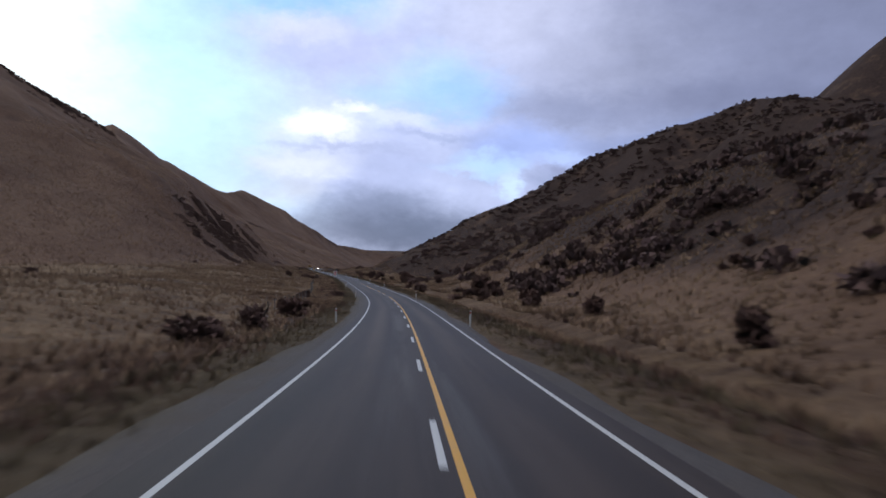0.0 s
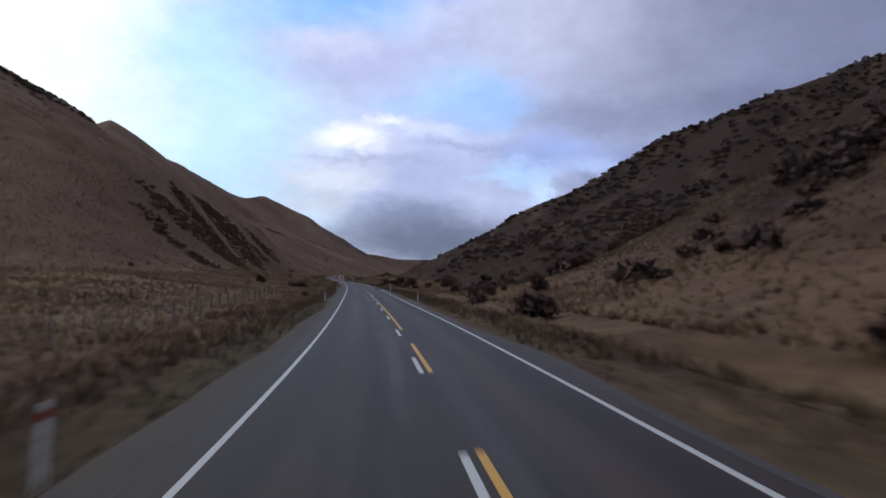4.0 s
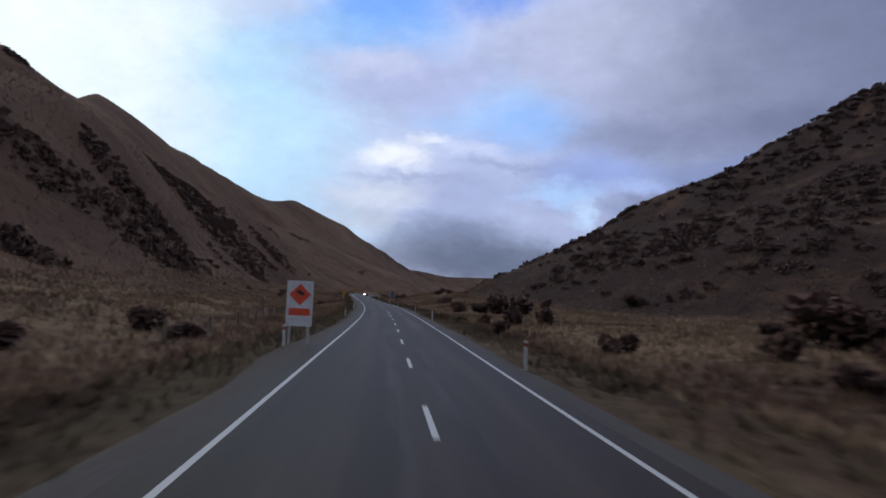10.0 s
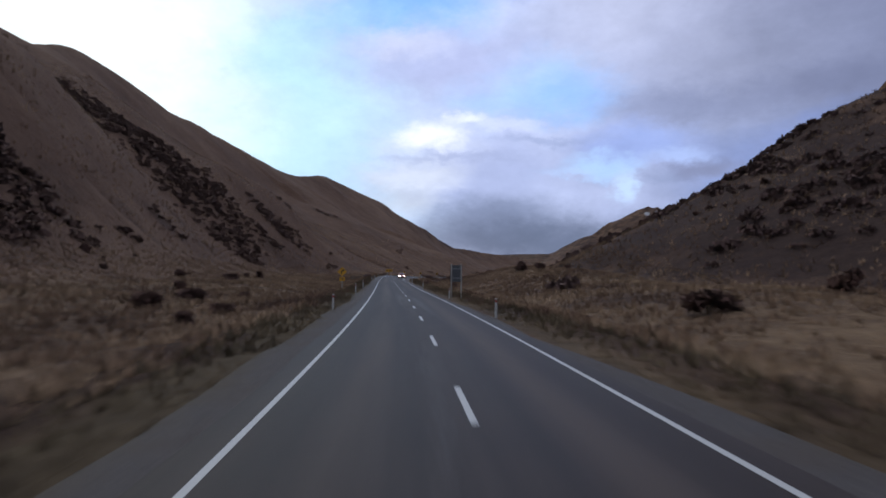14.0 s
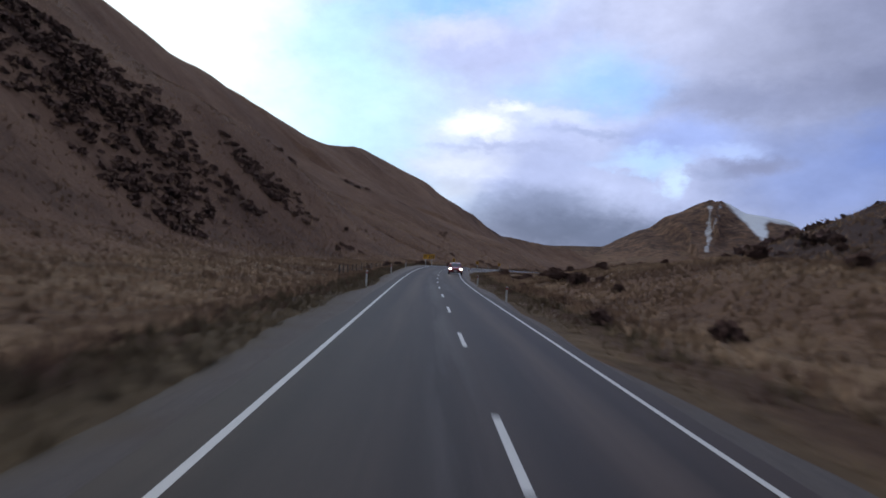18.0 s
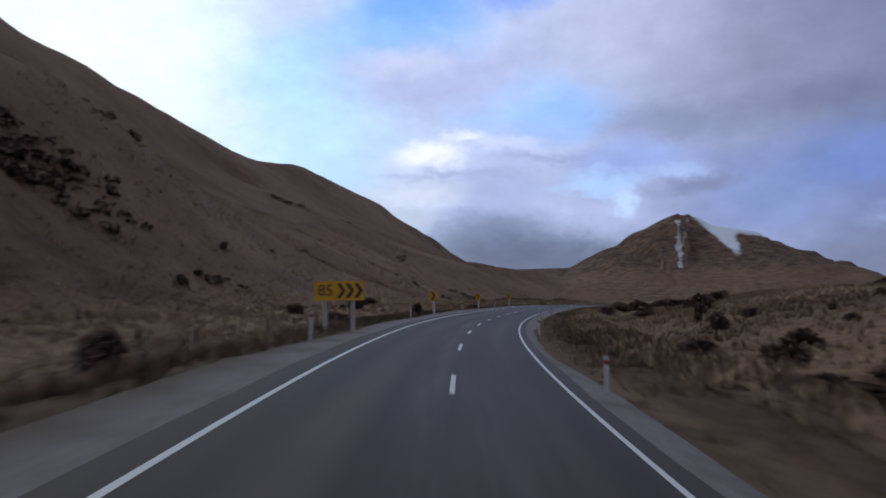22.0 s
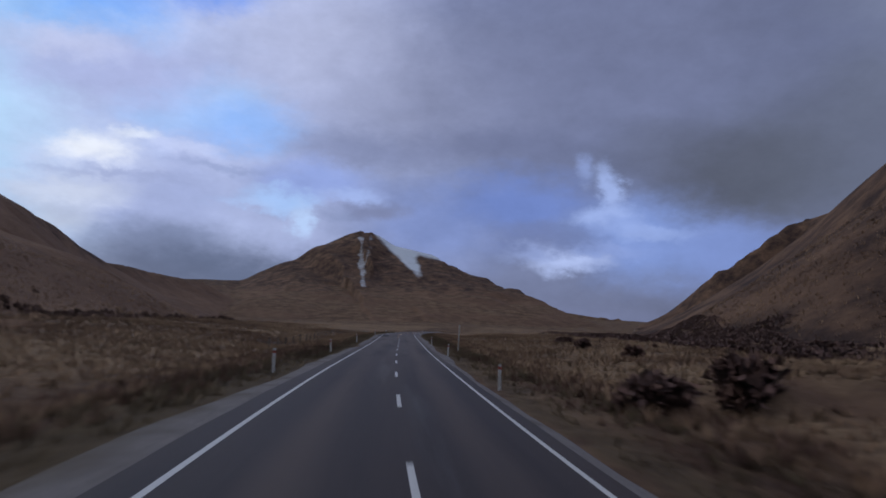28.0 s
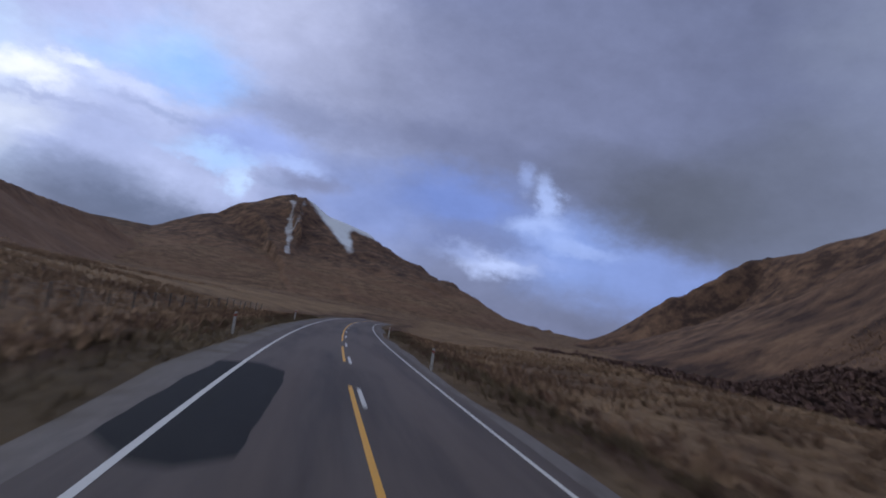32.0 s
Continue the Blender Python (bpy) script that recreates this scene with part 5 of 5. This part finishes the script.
# the shrubs that stand out: station, offset, width, height
for s, lat, w, h in [(26.0, 13.0, 2.1, 1.8), (30.1, -9.0, 3.4, 1.4), (38.1, -7.9, 2.3, 1.6), (55.2, -8.6, 3.1, 1.6), (48.7, 13.2, 2.4, 1.6), (97.4, 9.3, 2.7, 1.6), (95.1, 13.1, 4.6, 3.4), (102.8, 15.7, 2.9, 1.8), (109.1, 11.3, 2.4, 1.2), (168.0, 12.5, 1.6, 1.4), (175.1, 12.3, 2.3, 1.3), (188.2, 11.8, 1.9, 1.6), (279.2, 40.2, 4.4, 3.5), (181.6, 17.1, 1.1, 0.9), (165.5, 17.3, 2.7, 2.3), (274.3, 23.4, 6.5, 3.3), (257.4, 13.2, 2.4, 1.3), (280.0, -14.2, 3.0, 1.6), (265.0, -15.0, 2.6, 1.3), (259.1, -15.8, 1.9, 1.1), (242.6, -12.9, 3.8, 1.4), (314.6, 13.7, 2.7, 2.2), (312.2, 16.4, 2.4, 2.3), (349.4, 22.1, 6.5, 3.4), (353.2, 16.6, 3.3, 2.2), (401.1, 62.9, 6.5, 3.6), (346.1, 17.5, 5.4, 3.3), (362.0, 18.2, 3.2, 1.9), (354.9, 12.9, 2.5, 1.6), (402.0, 41.8, 3.6, 2.5), (375.6, 15.5, 3.1, 1.6), (564.0, 17.9, 3.5, 1.7), (527.4, 16.9, 3.0, 1.5), (538.7, 16.4, 4.0, 1.4), (503.8, 16.1, 1.3, 0.8), (698.0, 11.7, 5.3, 2.5), (665.2, 16.3, 3.2, 1.4), (659.7, 21.1, 4.0, 1.3), (633.1, 20.2, 2.1, 0.9), (615.4, 18.6, 1.6, 1.5), (597.5, 16.5, 1.9, 1.5), (599.9, -5.6, 0.9, 1.1), (605.4, -13.8, 1.7, 1.4), (681.8, 15.3, 3.6, 2.8), (702.5, 16.7, 2.4, 1.8), (731.9, 16.0, 4.6, 3.0), (679.7, 19.8, 3.8, 2.0), (721.0, 7.6, 2.9, 1.4), (697.7, -5.8, 1.0, 0.8), (670.3, 10.2, 2.9, 2.1), (693.8, 27.8, 3.1, 2.8), (72.8, 13.6, 2.6, 1.7), (65.8, 12.4, 2.5, 1.3), (132.8, 8.8, 3.8, 2.3), (72.3, -9.4, 1.6, 0.9), (102.8, -7.2, 2.2, 1.1), (381.5, -15.6, 2.2, 1.1), (380.5, -11.1, 1.5, 0.8), (373.0, -10.9, 1.4, 0.8), (154.4, 9.1, 2.2, 1.7), (218.9, 16.8, 3.1, 2.1), (204.9, 26.9, 2.0, 1.5), (173.4, -7.2, 1.1, 0.8), (190.4, 30.5, 3.3, 2.0), (469.6, 11.1, 2.0, 1.4), (470.1, 6.4, 1.5, 0.8), (511.1, 31.4, 3.0, 1.7), (488.1, 27.7, 2.1, 1.4), (572.2, 10.0, 1.6, 1.0), (568.2, 11.6, 2.2, 1.0), (582.7, 16.7, 1.8, 1.0), (567.7, -11.9, 1.7, 1.7), (614.2, -8.3, 1.0, 1.4), (282.1, 6.6, 1.3, 1.2), (274.6, 11.6, 2.2, 1.4), (780.3, 9.1, 0.8, 0.4), (300.7, 8.2, 1.5, 1.3), (253.9, 33.8, 6.3, 3.2), (226.9, 27.7, 2.8, 2.5), (509.9, 8.2, 1.0, 0.6), (795.5, 6.7, 1.0, 0.5)]:
    plant(s, lat, w, h, "large dark brown leafless shrub in dry tussock grass", "shrubs beside the road")
made = 0
while made < 210:
    s = rs.uniform(5, 900)
    left = rs.random() < 0.33
    lat = -rs.uniform(9, 70) if left else rs.uniform(8, 75)
    p = on_road(s, lat)
    patch = float(fbm(np.array([p[0]]), np.array([p[1]]), 45, 3, 600)[0])
    want = 0.02 if left else (0.06 if s < 420 else 0.0)
    if patch + want < rs.uniform(0.0, 0.3):
        continue
    w = rs.uniform(0.8, 2.6)
    plant(s, lat, w, w * rs.uniform(0.5, 0.8), "low brown leafless shrub among tussock grass", "shrubs beside the road")
    made += 1


def scatter(n, seed, span, keep):
    """Random places in road coordinates that keep() lets stand: world x, y, z."""
    r = np.random.RandomState(seed)
    out = []
    got = 0
    while got < n:
        k = min(2 * n, 120000)
        s = r.uniform(*span[:2], k)
        lat = r.uniform(0, 1, k)
        lat = np.where(r.rand(k) < 0.5, -1, 1) * (span[2] + (span[3] - span[2]) * lat ** span[4])
        p = on_road(s, lat)
        near = road_frame(p[:, 0], p[:, 1])[2]
        ok = (near > span[2] - 0.3) & keep(s, lat, p[:, 0], p[:, 1], r)
        out.append(p[ok])
        got += ok.sum()
    q = np.concatenate(out)[:n]
    q[:, 2] = land(q[:, 0], q[:, 1])
    return q, r


def tuft_material(name, dark, mid, pale):
    """Dry grass: clump by clump and patch by patch from dark to pale."""
    m, nt, bs = material(name, 0.9)
    bs.inputs["Specular IOR Level"].default_value = 0.15
    isle = nt.nodes.new("ShaderNodeNewGeometry").outputs["Random Per Island"]
    patchy, clump = noise_node(nt, 0.075, 5, 0.6).outputs[0], noise_node(nt, 0.7, 3, 0.6).outputs[0]
    tone = blend(nt, (ranged(nt, patchy, 0.36, 0.64), 0.52), (ranged(nt, clump, 0.36, 0.64), 0.36), (isle, 0.12))
    nt.links.new(ramp(nt, tone, [(0.15, dark), (0.48, mid), (0.82, pale)]), bs.inputs["Base Color"])
    skyward(nt, bs, 0.75)
    return m


MAT_TUFT = tuft_material("tussock_blades", (0.176, 0.099, 0.065), (0.330, 0.200, 0.120), (0.533, 0.348, 0.211))
MAT_VERGE = tuft_material("verge_blades", (0.096, 0.068, 0.041), (0.158, 0.112, 0.065), (0.239, 0.168, 0.098))
MAT_HEATH = tuft_material("heath_twigs", (0.096, 0.051, 0.039), (0.152, 0.082, 0.058), (0.228, 0.130, 0.084))


def by_creek(x, y):
    return creek_cut(x, y) > 0.42


def tufts(name, n, seed, span, blades, size, label, mat, keep=None):
    """Clumps of grass: blades that lean out from each clump's foot."""
    q, r = scatter(n, seed, span, keep or (lambda s, lat, x, y, r: (fbm(x, y, 12, 3, 700) > r.uniform(-0.75, 0.25, len(x))) & ~by_creek(x, y)))
    near = road_frame(q[:, 0], q[:, 1])[2]
    big = size * r.uniform(0.5, 1.25, n) * (0.55 + 0.45 * smooth(4.2, 8.0, near))
    base = np.repeat(q, blades, 0)
    sc = np.repeat(big, blades)[:, None]
    a = r.uniform(0, 6.283, n * blades)
    lean = r.uniform(0.15, 1.0, n * blades)
    tip = np.stack([np.cos(a) * lean, np.sin(a) * lean, 1.0 - 0.45 * lean], 1) * sc
    root = base + np.stack([np.cos(a), np.sin(a), 0 * a], 1) * sc * r.uniform(0, 0.3, (n * blades, 1))
    wid = np.stack([-np.sin(a), np.cos(a), 0 * a], 1) * sc * 0.085
    v = np.stack([root - wid - [0, 0, 0.05], root + wid - [0, 0, 0.05], root + tip], 1)
    return tagged(new(name, thin_mesh(name, v, mat)), label, "grass", kind="stuff")


def beside_gravel(s, lat, x, y, r):
    edge = np.where(lat < 0, 4.0 + 0.5 * smooth(480, 540, s) * (1 - smooth(690, 760, s)), 3.85)
    return (np.abs(lat) > edge + r.uniform(0, 0.5, len(s))) & ~by_creek(x, y) & (fbm(x, y, 6, 3, 705) > r.uniform(-0.9, 0.2, len(x)))


def in_ditch(s, lat, x, y, r):
    return ~by_creek(x, y) & (np.abs(lat) > np.where(lat < 0, 5.3, 4.9)) & (fbm(x, y, 40, 2, 160) + 0.5 * fbm(x, y, 5, 2, 165) > r.uniform(-0.35, 0.25, len(x)))


tufts("verge_grass", 26000, 801, (-10, 900, 3.8, 6.6, 1.1), 6, 0.42, "short olive-brown grass along the verge", MAT_VERGE, beside_gravel)
tufts("ditch_heath", 16000, 803, (-10, 900, 4.9, 10.5, 1.0), 8, 0.42, "low dark red-brown heath along the ditch", MAT_HEATH, in_ditch)
tufts("tussock_grass", 130000, 802, (-15, 900, 6.2, 45, 1.15), 8, 0.46, "straw-coloured tussock clumps beside the road", MAT_TUFT)
tufts("far_tussock", 60000, 804, (0, 1000, 40, 150, 1.0), 4, 0.95, "straw-coloured tussock clumps over the valley floor", MAT_TUFT)


def scrub_mesh(name, n, seed, span, keep, size, label, leaves=14, mat=None, leaf=0.42):
    q, r = scatter(n, seed, span, keep)
    big = size * r.uniform(0.4, 1.3, n)
    c = np.repeat(q, leaves, 0)
    sc = np.repeat(big, leaves)[:, None]
    d = r.normal(size=(n * leaves, 3))
    d[:, 2] = np.abs(d[:, 2]) * 0.8
    d /= np.linalg.norm(d, axis=1)[:, None]
    c = c + d * sc * r.uniform(0.5, 0.92, (n * leaves, 1)) * [1, 1, 0.75]
    u = d + 0.6 * r.normal(size=d.shape)
    u /= np.linalg.norm(u, axis=1)[:, None]
    w = np.cross(u, r.normal(size=u.shape))
    w /= np.linalg.norm(w, axis=1)[:, None]
    me = sprays_mesh(name, c, u * sc * leaf, w * sc * leaf * 0.8, mat or MAT_SCRUB)
    return tagged(new(name, me), label, "scrub", kind="stuff")


def on_right_hill(s, lat, x, y, r):
    high = land(x, y)
    open_flat = (s > 425) & ((high < 4) | (lat < 45))
    low_scrub = (s < 250) & (lat > 17)
    return (lat > 0) & ((high > 1.5) | low_scrub) & ~open_flat & (1.2 * fbm(x, y, 30, 4, 720) - 0.03 + 0.32 * smooth(6, 30, high) > r.uniform(-0.2, 0.3, len(x)))


def on_left_hill(s, lat, x, y, r):
    thick = np.zeros(len(x))
    for tx, ty, ta, tb, tr in THICKETS:
        ca, sa = math.cos(radians(tr)), math.sin(radians(tr))
        u, v = (x - tx) * ca + (y - ty) * sa, -(x - tx) * sa + (y - ty) * ca
        thick = np.maximum(thick, np.exp(-0.6 * ((u / ta) ** 2 + (v / (tb + 3)) ** 2)))
    high = land(x, y)
    low = 0.10 * (1 - smooth(25, 60, high))
    return (lat < 0) & (high > 4) & (fbm(x, y, 75, 3, 740) + 0.35 * fbm(x, y, 18, 2, 741) + 0.62 * thick + low - 0.2 * smooth(600, 700, y) > r.uniform(0.26, 0.64, len(x)))


def on_flats(s, lat, x, y, r):
    # thickest in a long hedge-like belt where the field meets the foot of the far range
    ax, ay, bx, by = 30.0, 800.0, 300.0, 1165.0
    u = np.clip(((x - ax) * (bx - ax) + (y - ay) * (by - ay)) / ((bx - ax) ** 2 + (by - ay) ** 2), 0, 1)
    hedge = 1 - smooth(7, 24, np.hypot(x - ax - u * (bx - ax), y - ay - u * (by - ay)) + 14 * fbm(x, y, 30, 2, 765))
    return (lat > 0) & (s > 560) & (land(x, y) < 9) & (fbm(x, y, 40, 3, 760) + 0.9 * hedge > r.uniform(0.10, 0.5, len(x)))


scrub_mesh("right_hill_scrub", 9500, 811, (-60, 640, 14, 330, 1.25), on_right_hill, 2.0, "dark leafless scrub covering the steep hillside", 58, None, 0.25)
scrub_mesh("left_hill_scrub", 5200, 812, (-60, 1000, 45, 330, 1.0), on_left_hill, 1.5, "patches of dark scrub on the bare brown hillside", 36, MAT_SCRUB_PALE, 0.30)
scrub_mesh("valley_scrub", 8000, 813, (300, 1000, 42, 420, 1.3), on_flats, 1.25, "band of dark scrub across the valley floor", 20, None, 0.24)


def pine(x, y, high, seed):
    r = np.random.RandomState(seed)
    z = float(land(np.array([x]), np.array([y]))[0])
    top = tagged(new("pine_tree"), "dark green pine standing on the far spur", "tree", "pines on the far spur")
    bm = bmesh.new()
    rod(bm, (0, 0, -0.5), (0, 0, high * 0.95), high * 0.022, high * 0.004, 7)
    part("trunk", bm, MAT_STEM, top)
    n = 420
    t = r.uniform(0.12, 1.0, n)
    rad = (1 - t) ** 0.8 * high * 0.23 * r.uniform(0.4, 1.1, n) + 0.1
    a = r.uniform(0, 6.283, n)
    c = np.stack([np.cos(a) * rad, np.sin(a) * rad, t * high], 1)
    u = np.stack([np.cos(a), np.sin(a), -0.25 + 0 * a], 1) + 0.3 * r.normal(size=(n, 3))
    w = np.cross(u, r.normal(size=u.shape))
    w /= np.linalg.norm(w, axis=1)[:, None]
    ob = new("crown", quads_mesh("crown", c, u * high * 0.07, w * high * 0.05, MAT_PINE))
    ob.parent = top
    top.matrix_basis = pose(x, y, z, 0, 0, 0)


# a small green bush by the culvert
MAT_GREEN = leaf_material("green_leaves", (0.050, 0.072, 0.020), (0.085, 0.115, 0.034), (0.070, 0.080, 0.034))
gb = np.random.RandomState(66)
bush = tagged(new("green_bush"), "low green bush beside the culvert in brown grass", "shrub")
n_ = 260
d_ = gb.normal(size=(n_, 3))
d_[:, 2] = np.abs(d_[:, 2])
d_ /= np.linalg.norm(d_, axis=1)[:, None]
w_ = np.cross(d_, gb.normal(size=d_.shape))
c_ = d_ * [1.1, 0.8, 0.55] * gb.uniform(0.5, 1.0, (n_, 1))
ob_ = new("foliage", quads_mesh("foliage", c_, d_ * 0.16, w_ / np.linalg.norm(w_, axis=1)[:, None] * 0.12, MAT_GREEN))
ob_.parent = bush
bm_ = bmesh.new()
for k in range(6):
    rod(bm_, (0, 0, -0.1), (0.5 * math.cos(k), 0.4 * math.sin(k), 0.35), 0.02, 0.008, 5)
part("woody_base", bm_, MAT_STEM, bush)
q_ = land_at(303.2, 6.4)
bush.matrix_basis = pose(q_.x, q_.y, q_.z, 0, 0, 30) @ Matrix.Diagonal((0.75, 0.75, 0.7, 1))

rp = random.Random(3)
for k in range(16):
    u = k / 15
    pine(-138 + 42 * u + rp.uniform(-4, 4), 1840 + 40 * u + rp.uniform(-6, 6), rp.uniform(6, 10), 900 + k)
